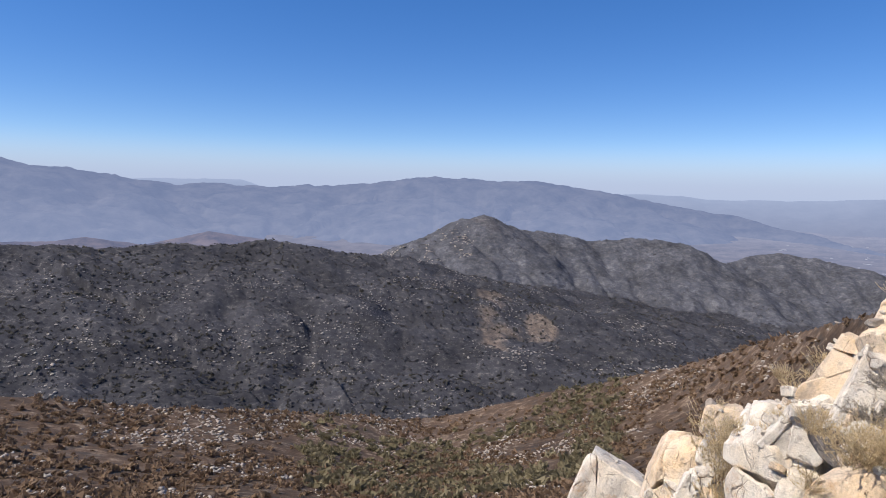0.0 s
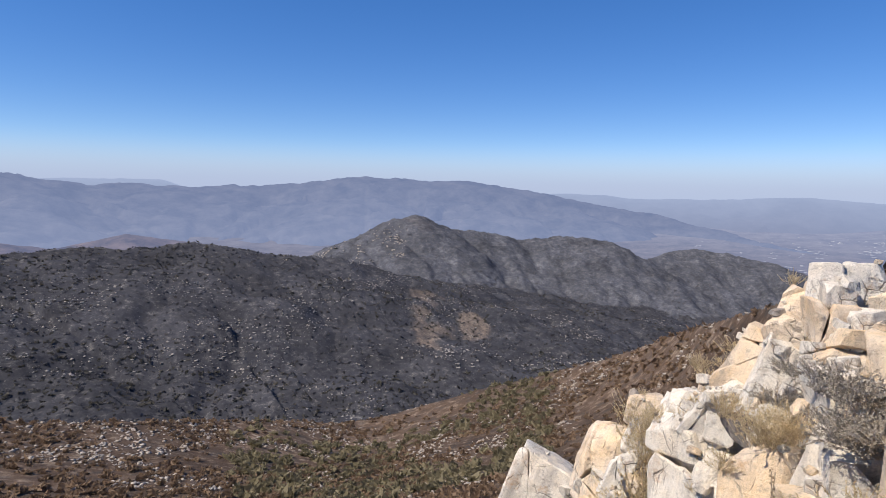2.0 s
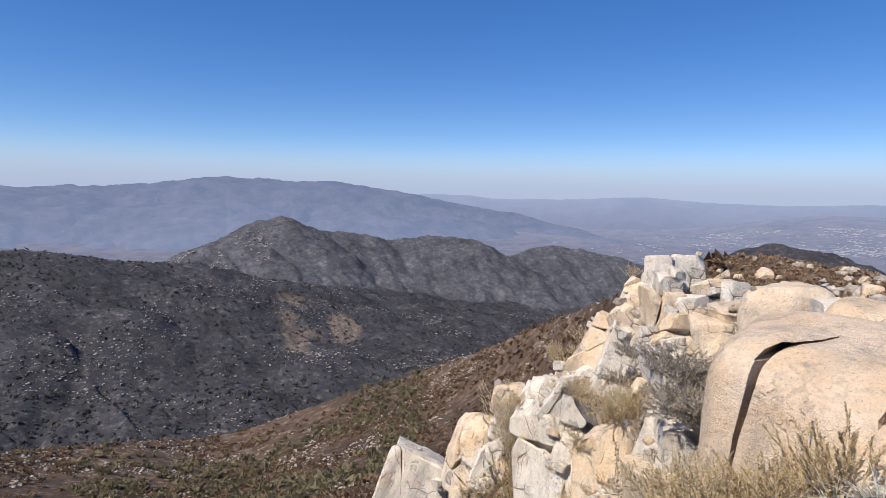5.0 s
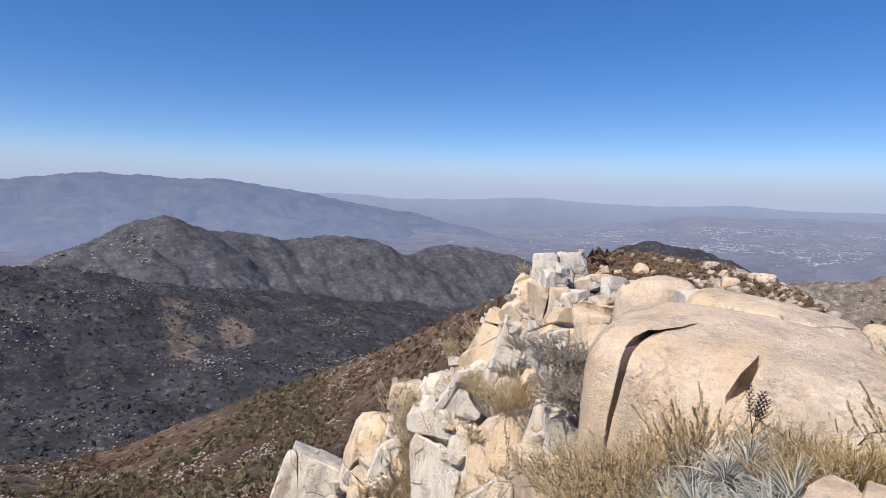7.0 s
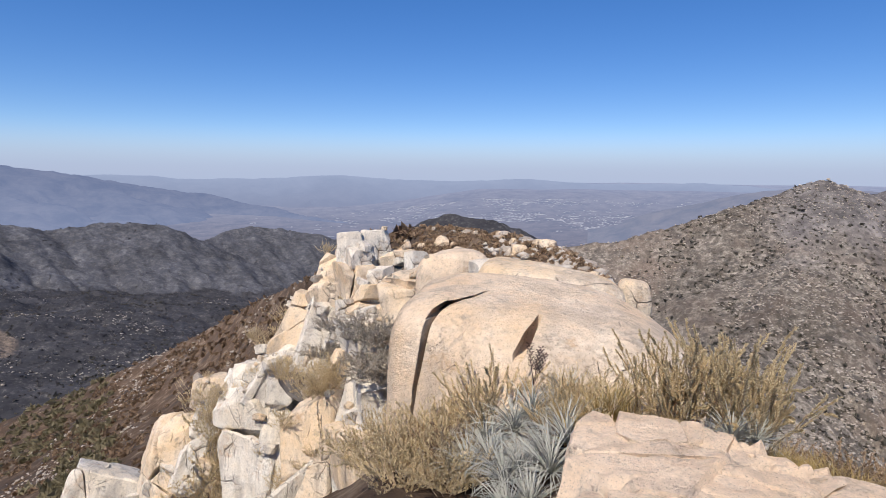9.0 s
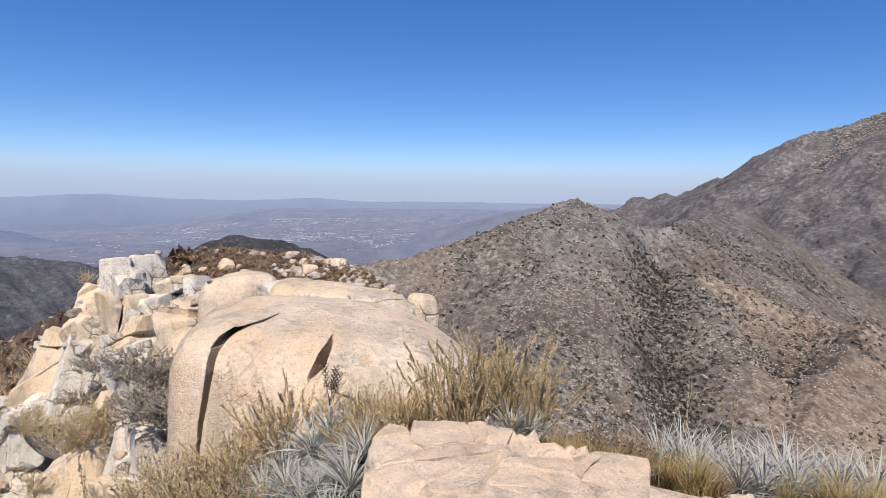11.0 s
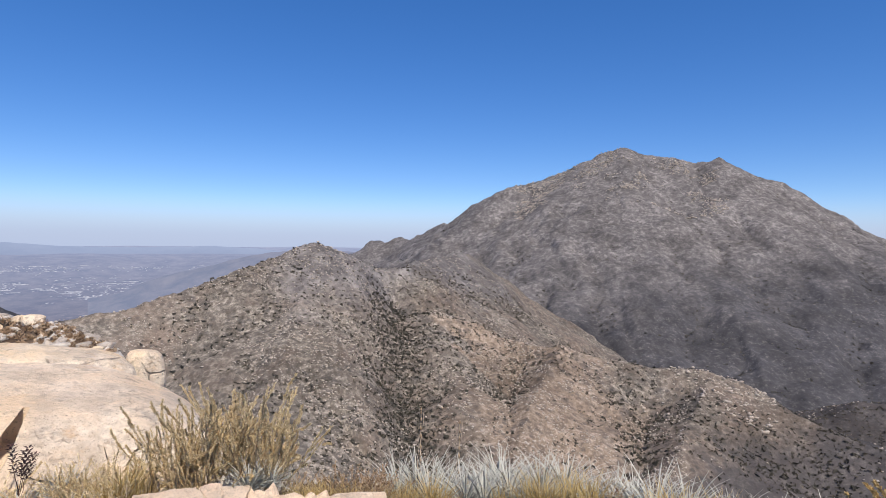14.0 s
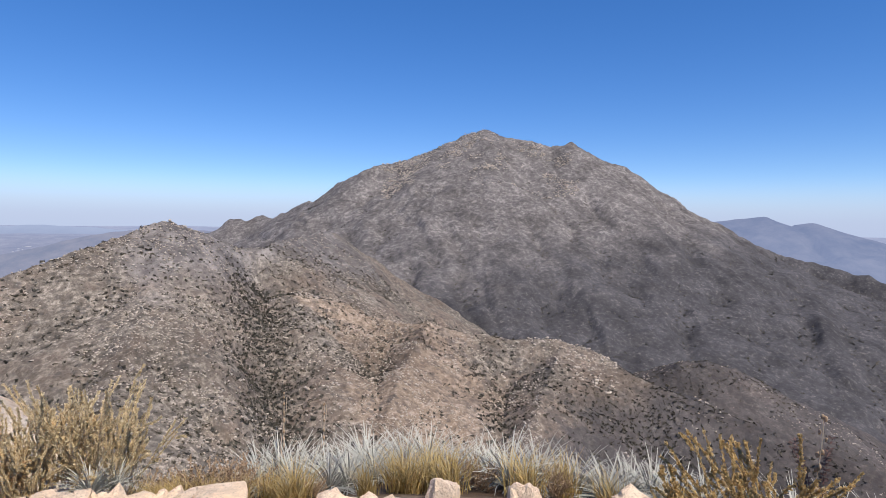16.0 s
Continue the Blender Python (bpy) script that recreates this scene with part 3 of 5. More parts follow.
def rock_mesh(name, size, seed, level=5, cuts=11, blunt=80.0, rough=0.016, boxy=0.86, planes=(), facets=0.034, dents=(), cells=16, jitter=0.16, ledges=0.013):
    """A block of broken granite: a ball shaved by planes, its edges blunted, its faces split by grooves and roughened. size: full widths.
    dents: hollows, each a centre, radii and depth in metres."""
    rs = np.random.RandomState(seed)
    v, f = SPHERE[level]
    n = [(1, 0, 0), (-1, 0, 0), (0, 1, 0), (0, -1, 0), (0, 0, 1), (0, 0, -1)]
    n = [tuple(np.array(q) + rs.normal(0, jitter, 3)) + (boxy + (1 - boxy) * rs.rand() * 0.5 + 0.1,) for q in n]
    for _ in range(cuts):
        d = rs.normal(0, 1, 3)
        n.append(tuple(d) + (0.98 + 0.34 * rs.rand(),))
    n += list(planes)
    k = 0.0
    for a, b, c, off in n:
        d = np.array([a, b, c]) / math.sqrt(a * a + b * b + c * c)
        k = k + np.exp(blunt * np.minimum(v @ d / off, 3.0))
    p = v * (blunt / np.log(k))[:, None] * (np.array(size) / 2)
    s = float(np.mean(size))
    out = p / np.linalg.norm(p, axis=1)[:, None]
    seeds = p[rs.choice(len(p), cells, replace=False)]
    q = p + np.stack([noise3(p, 0.4 * s, seed + 31), noise3(p, 0.4 * s, seed + 37), noise3(p, 0.4 * s, seed + 41)], 1) * 0.16 * s
    tall = np.array((1, 1, 0.5))
    apart = (((q[:, None, :] - seeds[None]) * tall) ** 2).sum(2)
    d1 = np.sqrt(np.sort(apart, axis=1)[:, :2])
    cell = apart.argmin(1)
    gap = (d1[:, 1] - d1[:, 0]) / s
    lean = rs.normal(0, 0.16, (cells, 3)) * (facets / 0.03)
    push = ((p - seeds[cell]) * lean[cell]).sum(1) * np.clip(gap / 0.06, 0, 1) - facets * s * np.exp(-gap / 0.022)
    if level >= 4 and facets > 0.02 and ledges > 0.006:
        small = p[rs.choice(len(p), 70, replace=False)]
        apart = (((q[:, None, :] - small[None]) * tall) ** 2).sum(2)
        d2 = np.sqrt(np.partition(apart, 1, axis=1)[:, :2])
        cell2, gap2 = apart.argmin(1), (d2[:, 1] - d2[:, 0]) / s
        lean2 = rs.normal(0, 0.26, (70, 3))
        push = push + ((p - small[cell2]) * lean2[cell2]).sum(1) * np.clip(gap2 / 0.03, 0, 1) - 0.010 * s * np.exp(-gap2 / 0.012)
    push = push + rough * s * noise3(p, 0.45 * s, seed) + rough * 0.55 * s * noise3(p, 0.14 * s, seed + 5)
    # broken ledges: flat steps with sharp risers, longer upright than across
    tall = p * (1, 1, 0.35)
    step_noise = noise3(tall, 0.42 * s, seed + 51, 3)
    push = push + ledges * s * (np.tanh(9 * step_noise) + 0.6 * np.tanh(12 * noise3(tall, 0.2 * s, seed + 57, 2)))
    p = p + out * push[:, None]
    for (cx, cy, cz), (rx, ry, rz), deep in dents:
        w = ((p[:, 0] - cx) / rx) ** 2 + ((p[:, 1] - cy) / ry) ** 2 + ((p[:, 2] - cz) / rz) ** 2
        p = p - out * (deep * np.clip(1.6 - 1.6 * w, 0, 1))[:, None]
    me = mesh_from(name, p, f)
    me.polygons.foreach_set("use_smooth", np.ones(len(me.polygons), dtype=bool))
    if level >= 3:
        sharpen(me, 28)
    return me


def sharpen(me, degrees):
    bm = bmesh.new()
    bm.from_mesh(me)
    for e in bm.edges:
        if len(e.link_faces) == 2 and e.calc_face_angle(0) > radians(degrees):
            e.smooth = False
    bm.to_mesh(me)
    bm.free()


def prism(outline, way, front, deep):
    """A solid with the outline (x, z) at y = front, run along way from well before the front to a depth behind it."""
    bm = bmesh.new()
    rings = []
    for y in (front - 1.2, front + deep):
        rings.append([bm.verts.new((x + way[0] * (y - front), y, z + way[1] * (y - front))) for x, z in outline])
    n = len(outline)
    bm.faces.new(rings[0])
    bm.faces.new(rings[1][::-1])
    for i in range(n):
        bm.faces.new((rings[0][i], rings[1][i], rings[1][(i + 1) % n], rings[0][(i + 1) % n]))
    bmesh.ops.recalc_face_normals(bm, faces=bm.faces)
    me = bpy.data.meshes.new("cutter")
    bm.to_mesh(me)
    bm.free()
    return me


def carve(me, cutters):
    """The mesh with the cutters' solids taken out of it."""
    ob = new("carved", me)
    tools = []
    for cutter in cutters:
        tool = new("cutter", cutter)
        tools.append(tool)
        mod = ob.modifiers.new("cut", "BOOLEAN")
        mod.operation, mod.solver, mod.object = "DIFFERENCE", "EXACT", tool
    bpy.context.view_layer.update()
    done = bpy.data.meshes.new_from_object(ob.evaluated_get(bpy.context.evaluated_depsgraph_get()))
    for o in (ob, *tools):
        bpy.data.objects.remove(o)
    for cutter in cutters:
        bpy.data.meshes.remove(cutter)
    return done


def ribbon(line, widths):
    """The outline of a band along a line of (x, z)."""
    p, w = np.array(line), np.array(widths)
    d = np.gradient(p, axis=0)
    n = np.stack([-d[:, 1], d[:, 0]], 1) / np.linalg.norm(d, axis=1)[:, None]
    return [tuple(q) for q in np.vstack([p + n * w[:, None], (p - n * w[:, None])[::-1]])]


def solid(planes, half):
    """The convex solid inside planes (normal, distance), as a bmesh; half: half widths of the block they are cut from."""
    bm = bmesh.new()
    bmesh.ops.create_cube(bm, size=2.0, matrix=Matrix.Diagonal((*(1.35 * h for h in half), 1)))
    for normal, off in planes:
        n = Vector(normal).normalized()
        cut = bmesh.ops.bisect_plane(bm, geom=bm.verts[:] + bm.edges[:] + bm.faces[:], dist=1e-5, plane_co=n * off, plane_no=n, clear_outer=True)
        rim = [g for g in cut["geom_cut"] if isinstance(g, bmesh.types.BMEdge)]
        if len(rim) > 2:
            bmesh.ops.contextual_create(bm, geom=rim)
    return bm


def crag_mesh(name, size, seed, cuts=10, splits=3, jitter=0.15, rough=0.018, edge=0.028, mesh=0.0, shift=0.03, chips=6):
    """A block of granite broken along flat joints: a box with skewed faces and chipped corners, split into pieces that have slipped against each other."""
    rs = np.random.RandomState(seed)
    half = np.array(size) / 2
    s = float(np.mean(size))
    hull = []
    for axis in range(3):
        for sign in (-1, 1):
            n = rs.normal(0, jitter, 3) + np.eye(3)[axis] * sign
            hull.append((n, float(half[axis] * (0.94 + 0.1 * rs.rand()) / np.linalg.norm(n))))
    for _ in range(cuts):
        n = rs.normal(0, 1, 3) * (1, 1, 0.8)
        n /= np.linalg.norm(n)
        hull.append((n, float(np.abs(n * half).sum() * (0.54 + 0.34 * rs.rand()))))
    pieces = [hull]
    for _ in range(splits):
        n = rs.normal(0, 1, 3) * ((1, 1, 0.25) if rs.rand() < 0.68 else (0.35, 0.35, 1))
        n /= np.linalg.norm(n)
        off = float(rs.uniform(-0.4, 0.4) * np.abs(n * half).sum())
        which_piece = rs.randint(len(pieces)) if len(pieces) > 3 else -1
        broken = []
        for k, p in enumerate(pieces):
            broken += [p + [(n, off)], p + [(-n, -off)]] if which_piece in (-1, k) else [p]
        pieces = broken
    verts, faces, base = [], [], 0
    grain = mesh or max(0.05, 0.05 * s)
    for planes in pieces:
        bm = solid(planes, half)
        if len(bm.faces) < 4:
            bm.free()
            continue
        for _ in range(chips):
            n = Vector(rs.normal(0, 1, 3)).normalized()
            top = max(v.co.dot(n) for v in bm.verts)
            low = min(v.co.dot(n) for v in bm.verts)
            cut = bmesh.ops.bisect_plane(bm, geom=bm.verts[:] + bm.edges[:] + bm.faces[:], dist=1e-5, plane_co=n * (top - (0.03 + 0.13 * rs.rand()) * (top - low)), plane_no=n, clear_outer=True)
            rim = [g for g in cut["geom_cut"] if isinstance(g, bmesh.types.BMEdge)]
            if len(rim) > 2:
                bmesh.ops.contextual_create(bm, geom=rim)
        bmesh.ops.remove_doubles(bm, verts=bm.verts, dist=0.004 * s)
        bmesh.ops.bevel(bm, geom=bm.edges[:], offset=edge * s * (0.6 + 0.8 * rs.rand()), segments=1, affect='EDGES', clamp_overlap=True)
        bmesh.ops.triangulate(bm, faces=bm.faces[:])
        for _ in range(5):
            far = [e for e in bm.edges if e.calc_length() > grain]
            if not far or len(bm.faces) > 6000:
                break
            bmesh.ops.subdivide_edges(bm, edges=far, cuts=1)
            bmesh.ops.triangulate(bm, faces=[f for f in bm.faces if len(f.verts) > 3])
        bm.normal_update()
        p = np.array([v.co[:] for v in bm.verts])
        out = np.array([v.normal[:] for v in bm.verts])
        push = rough * s * (noise3(p, 0.5 * s, seed, 3) + 0.6 * noise3(p, 0.13 * s, seed + 5, 3))
        push = push + 0.016 * s * np.tanh(9 * noise3(p * (1, 1, 0.45), 0.3 * s, seed + 9, 3))
        middle = p.mean(0)
        slip = middle / (np.linalg.norm(middle) + 1e-6) * rs.uniform(-1.0, 1.0) * shift * s
        bend = np.stack([noise3(p, 0.9 * s, seed + k, 2) for k in (61, 67, 71)], 1) * 0.11 * s
        p = p + out * push[:, None] + slip + bend
        bm.verts.index_update()
        verts.append(p)
        faces.append(np.array([[v.index for v in f.verts] for f in bm.faces]) + base)
        base += len(p)
        bm.free()
    me = mesh_from(name, np.vstack(verts), np.vstack(faces))
    me.polygons.foreach_set("use_smooth", np.ones(len(me.polygons), dtype=bool))
    sharpen(me, 24)
    return me


def boulder(az, el, far, size, turn=(0, 0, 0), seed=1, mat=None, label="pale fractured granite boulder on the ridge", level=5, name="boulder", crag=None, **kw):
    if crag is not None or not kw:
        me = crag_mesh(name, size, seed, **(crag or {}))
    else:
        me = rock_mesh(name, size, seed, level=4 if sum(size) < 3.6 else level, **kw)
    me.materials.append(mat or ROCK_PALE)
    ob = new(name, me)
    x, y, z = spot(az, el, far)
    ob.matrix_world = pose(x, y, z, turn[0], turn[1], az + turn[2])
    return tagged(ob, label, "rock", "rocks of the outcrop")


# the granite dome with its curved crack and its notch
CRACK = [(-1.09, 1.0), (-1.115, 0.9), (-1.115, 0.7), (-1.14, 0.48), (-1.18, 0.25), (-1.2, 0.0), (-1.2, -0.5)]
CRACK_TOP = [(-1.14, 0.9), (-1.11, 0.98), (-1.04, 1.03), (-0.92, 1.06), (-0.7, 1.08), (-0.4, 1.07)]
NOTCH = [(-0.21, 0.64), (-0.225, 0.7), (-0.15, 0.86), (-0.08, 0.93), (0.0, 0.985), (-0.03, 0.90), (-0.07, 0.74), (-0.13, 0.63)]
SEAM = [(0.02, 0.66), (0.15, 0.6), (0.33, 0.55), (0.51, 0.47), (0.68, 0.54), (0.8, 0.66), (1.1, 0.7)]
SPLIT = [(0.51, 0.47), (0.59, 0.62), (0.57, 0.7)]
me = rock_mesh("dome", (3.3, 2.5, 2.4), 3, level=6, blunt=16, cuts=0, facets=0.004, rough=0.010, boxy=0.88, jitter=0.02, cells=9, ledges=0.003,
               planes=[(0.62, 0, 0.78, 0.97), (0.16, -0.08, 1, 0.845), (0.1, -0.6, 0.8, 0.985), (-0.6, 0, 0.8, 1.27), (-0.5, -0.85, 0.1, 1.10)])
me = carve(me, [prism(ribbon(CRACK, [0.045, 0.045, 0.04, 0.036, 0.03, 0.022, 0.015]), (0.28, 0.0), -0.75, 0.2),
                prism(ribbon(CRACK_TOP, [0.045, 0.042, 0.032, 0.014, 0.007, 0.003]), (0.12, 0.0), -0.75, 0.8),
                prism(NOTCH, (0.15, 0.1), -0.95, 0.4), prism(ribbon(SEAM, [0.006, 0.018, 0.024, 0.03, 0.022, 0.014, 0.006]), (0.0, 0.3), -0.85, 0.46),
                prism(ribbon(SPLIT, [0.008, 0.006, 0.003]), (0.0, 0.2), -0.8, 0.42)])
me.materials.clear()
me.materials.append(ROCK_DOME)
dome = new("granite_dome", me)
dome.matrix_world = pose(*spot(-58.45, -19.9, 6.75), 0, 0, -58.45)
tagged(dome, "broad smooth tan granite dome split by a curved crack", "rock", "rocks of the outcrop")
# broken ledge at the dome's foot, part of its rock
def dome_ledge(az, el, far, size, turn, seed):
    me = crag_mesh("ledge", size, seed, cuts=6, splits=2, jitter=0.12, edge=0.04, chips=3)
    me.materials.append(ROCK_WARM)
    ob = new("ledge", me)
    ob.parent = dome
    ob.matrix_local = dome.matrix_world.inverted() @ pose(*spot(az, el, far), turn[0], turn[1], az + turn[2])
    tagged(ob, "cracked tan ledge at the dome's foot")


dome_ledge(-58.8, -23.5, 5.4, (0.9, 0.7, 0.6), (0, 4, -8), 13)
dome_ledge(-66.8, -22.0, 5.6, (0.55, 0.6, 0.6), (0, 12, 10), 14)
# bedrock under the outcrop
boulder(-41.6, -23.5, 15.4, (3.2, 2.6, 6.2), (0, 4, 0), 15, ROCK_PALE, "pale granite bedrock of the crest")
boulder(-46.0, -27.5, 12.4, (2.8, 2.4, 5.6), (0, 0, 0), 16, ROCK_PALE, "tan granite bedrock below the shoulder")
boulder(-36.3, -30, 15.2, (3.6, 2.6, 6.6), (0, 10, 0), 17, ROCK_PALE, "white granite bedrock of the flank", crag=dict(splits=6))
boulder(-39.6, -31.5, 12.1, (2.6, 1.8, 5.0), (0, 0, 0), 18, ROCK_PALE, "white granite bedrock between the pillars", crag=dict(splits=6))
boulder(-39.2, -7.97, 14.2, (0.60, 0.62, 0.95), (-8, 2, -12), 31, ROCK_PALE, "upright pale granite block with a grey shaded face", crag=dict(cuts=5, splits=0, jitter=0.09, edge=0.07, chips=5))
boulder(-41.8, -7.77, 14.5, (0.72, 0.66, 1.10), (-8, 0, 10), 32, ROCK_PALE, "upright pale granite block with a grey shaded face", crag=dict(cuts=5, splits=0, jitter=0.09, edge=0.07, chips=5))
boulder(-39.9, -8.68, 13.8, (0.61, 0.50, 0.61), (0, 0, 28), 33, ROCK_PALE, "upright pale granite block with a grey shaded face", crag=dict(cuts=5, splits=0, jitter=0.09, edge=0.07, chips=5))
boulder(-40.0, -10.74, 13.4, (0.84, 0.70, 0.81), (0, 3, 20), 34, ROCK_WARM, "tan-faced broken granite block under upright blocks", crag=dict(cuts=4, splits=1, jitter=0.08, edge=0.04))
boulder(-37.3, -10.14, 14.7, (0.68, 0.80, 1.28), (-8, 14, -20), 35, ROCK_WARM, "leaning cream granite slab at the crest", crag=dict(cuts=6, splits=2))
boulder(-36.8, -11.69, 14.0, (0.81, 0.90, 0.85), (0, 10, 10), 36, ROCK_WARM, "cream granite rock under the leaning slab")
boulder(-43.6, -8.22, 14.5, (1.01, 0.60, 0.37), (0, 4, 5), 37, ROCK_WARM, "rusty cap stone bridging two boulders", crag=dict(cuts=5, splits=0, jitter=0.06, edge=0.07))
boulder(-42.4, -10.41, 13.4, (0.59, 0.55, 0.70), (0, -8, -25), 38, ROCK_PALE, "white angular granite stone", crag=dict(cuts=5, splits=0, edge=0.04))
# the hollow's shade is put into this stone by its dark granite
boulder(-44.4, -9.53, 14.3, (0.51, 0.50, 0.34), (0, 0, 0), 39, ROCK_DARK, "stone in a hollow, coloured dark for the shade there")
boulder(-45.9, -8.88, 14.0, (0.53, 0.60, 0.62), (0, 0, -15), 40, ROCK_PALE, "rounded cream boulder with a shaded side", crag=dict(cuts=5, splits=0, jitter=0.09, edge=0.07, chips=5))
boulder(-42.4, -9.32, 14.6, (0.34, 0.40, 0.41), (0, 0, 20), 41, ROCK_WARM, "rusty tan stone under the cap stone")
boulder(-41.2, -12.04, 12.9, (0.58, 0.50, 0.44), (0, 0, 0), 42, ROCK_PALE, "low cream granite rocks")
boulder(-44.6, -10.93, 13.0, (0.65, 0.60, 0.47), (0, 6, 20), 43, ROCK_WARM, "low tan granite rock")
boulder(-49.5, -11.81, 10.3, (1.13, 1.30, 1.59), (0, 6, 0), 44, ROCK_DOME, "smooth rounded cream granite shoulder", blunt=9, cuts=3, ledges=0.004, facets=0.006, boxy=0.9)
boulder(-52.7, -9.59, 9.1, (0.38, 0.50, 0.38), (0, 0, 30), 45, ROCK_PALE, "small grey-sided stone on the granite shoulder", crag=dict(cuts=5, splits=0, jitter=0.09, edge=0.07, chips=5))
boulder(-58.9, -12.33, 8.8, (2.06, 1.10, 1.14), (-8, 10, 0), 46, ROCK_WARM, "long pale granite slab behind the dome", blunt=10, cuts=3, ledges=0.004, facets=0.006, boxy=0.92, jitter=0.05)
boulder(-67.0, -11.56, 9.6, (0.46, 0.70, 0.69), (0, 0, 0), 47, ROCK_WARM, "rounded pale boulder at the slab's end", blunt=7, cuts=3, ledges=0.001, facets=0.001, rough=0.006, boxy=0.85)
boulder(-45.9, -13.49, 11.2, (1.28, 1.40, 1.17), (-8, -14, 0), 48, ROCK_WARM, "sloping tan granite shelf", crag=dict(cuts=6, splits=3, jitter=0.1, edge=0.04))
boulder(-35.0, -14.05, 14.6, (1.29, 1.50, 1.86), (-8, 24, -10), 49, ROCK_WARM, "cream sloping granite flank", crag=dict(cuts=5, splits=3, jitter=0.08))
boulder(-36.4, -16.82, 13.7, (1.29, 1.30, 2.24), (-8, 22, 5), 50, ROCK_PALE, "white fractured granite flank", crag=dict(cuts=5, splits=6, jitter=0.08))
boulder(-33.0, -19.15, 14.3, (1.38, 1.60, 1.69), (-8, 26, 0), 51, ROCK_PALE, "white broken granite rock below the flank", crag=dict(cuts=6, splits=7, jitter=0.1))
boulder(-29.4, -19.70, 14.8, (0.79, 1.00, 1.44), (-8, 0, -8), 52, ROCK_PALE, "square white granite block on the cliff edge", crag=dict(cuts=3, splits=1, jitter=0.04))
boulder(-31.5, -26.63, 14.0, (1.70, 1.80, 3.77), (-10, 1, -24), 53, ROCK_PALE, "tall white granite cliff face with fractures", crag=dict(cuts=10, splits=9, jitter=0.12, shift=0.05, chips=6))
boulder(-32.7, -29.06, 13.2, (1.33, 1.20, 3.26), (-10, 1, -14), 54, ROCK_PALE, "white granite buttress at the cliff's foot", crag=dict(cuts=6, splits=7, jitter=0.09, chips=6))
boulder(-33.9, -19.73, 12.9, (0.56, 0.50, 0.53), (0, -12, 20), 55, ROCK_DARK, "dark angular stone lying on the cliff top", crag=dict(cuts=6, splits=0))
boulder(-36.6, -22.01, 12.6, (0.94, 1.20, 1.30), (-8, 8, 0), 56, ROCK_PALE, "white broken granite rock", crag=dict(cuts=6, splits=5))
boulder(-36.3, -27.63, 11.3, (1.25, 1.20, 2.98), (-8, 4, -14), 57, ROCK_WARM, "tan split granite wall with dark vertical cracks", crag=dict(cuts=4, splits=6, jitter=0.06, shift=0.05))
boulder(-41.1, -19.73, 10.7, (0.70, 0.90, 2.19), (-8, -4, 15), 58, ROCK_PALE, "jagged cream granite pillar with split faces", crag=dict(cuts=6, splits=6, jitter=0.1, shift=0.05))
boulder(-39.7, -24.61, 10.4, (0.61, 0.70, 2.26), (-8, 6, -12), 59, ROCK_PALE, "thin split granite blade", crag=dict(cuts=5, splits=3))
boulder(-42.4, -23.44, 9.9, (0.89, 1.00, 1.73), (-8, -8, 10), 60, ROCK_PALE, "white rounded granite rock below the crack", crag=dict(cuts=6, splits=4, edge=0.05))
boulder(-43.2, -18.81, 10.3, (0.60, 0.80, 1.57), (-8, -10, 0), 61, ROCK_WARM, "tan granite rock under a grey shrub", crag=dict(cuts=6, splits=4))
boulder(-42.3, -29.19, 9.6, (1.25, 0.90, 1.90), (-8, 0, 20), 62, ROCK_WARM, "tan wedge of split granite", crag=dict(cuts=6, splits=5))
boulder(-24.8, -24.57, 16.4, (1.18, 0.90, 2.66), (-8, 26, -6), 63, ROCK_PALE, "white granite wedge on the slope below the cliff", crag=dict(cuts=5, splits=3, jitter=0.08))
boulder(-22.2, -25.56, 16.8, (1.06, 1.20, 2.26), (-8, 14, 10), 64, ROCK_WARM, "tan granite rock on the slope below the cliff", crag=dict(cuts=7, splits=4))
boulder(-16.5, -28.54, 18.4, (2.36, 2.20, 3.37), (-8, 20, -20), 65, ROCK_PALE, "large broken white granite boulder low on the slope", crag=dict(cuts=6, splits=4, jitter=0.1, edge=0.04))
boulder(-26.1, -19.85, 17.0, (1.04, 1.00, 0.83), (0, 18, 0), 66, ROCK_WARM, "tan granite rock at the edge of the slope")
boulder(-33.2, -16.11, 15.5, (0.55, 0.80, 0.79), (0, 20, 0), 67, ROCK_WARM, "cream granite rock at the edge of the slope")
boulder(-32.0, -17.73, 13.6, (0.52, 0.42, 0.45), (11, 2, 27), 120, ROCK_PALE, "broken piece of pale granite on the outcrop", crag=dict(cuts=7, splits=1))
boulder(-33.4, -17.33, 13.6, (0.37, 0.29, 0.31), (2, -5, -34), 121, ROCK_PALE, "broken piece of pale granite on the outcrop", crag=dict(cuts=7, splits=1))
boulder(-35.1, -17.92, 13.2, (0.58, 0.46, 0.49), (-9, 3, 20), 122, ROCK_WARM, "broken piece of pale granite on the outcrop", crag=dict(cuts=7, splits=1))
boulder(-31.2, -19.57, 13.8, (0.52, 0.41, 0.44), (0, 14, -27), 123, ROCK_PALE, "broken piece of pale granite on the outcrop", crag=dict(cuts=7, splits=1))
boulder(-35.8, -21.02, 12.2, (0.46, 0.37, 0.39), (-12, -7, 12), 124, ROCK_PALE, "broken piece of pale granite on the outcrop", crag=dict(cuts=7, splits=1))
boulder(-37.3, -16.79, 12.4, (0.46, 0.36, 0.39), (12, 4, -20), 125, ROCK_PALE, "broken piece of pale granite on the outcrop", crag=dict(cuts=7, splits=1))
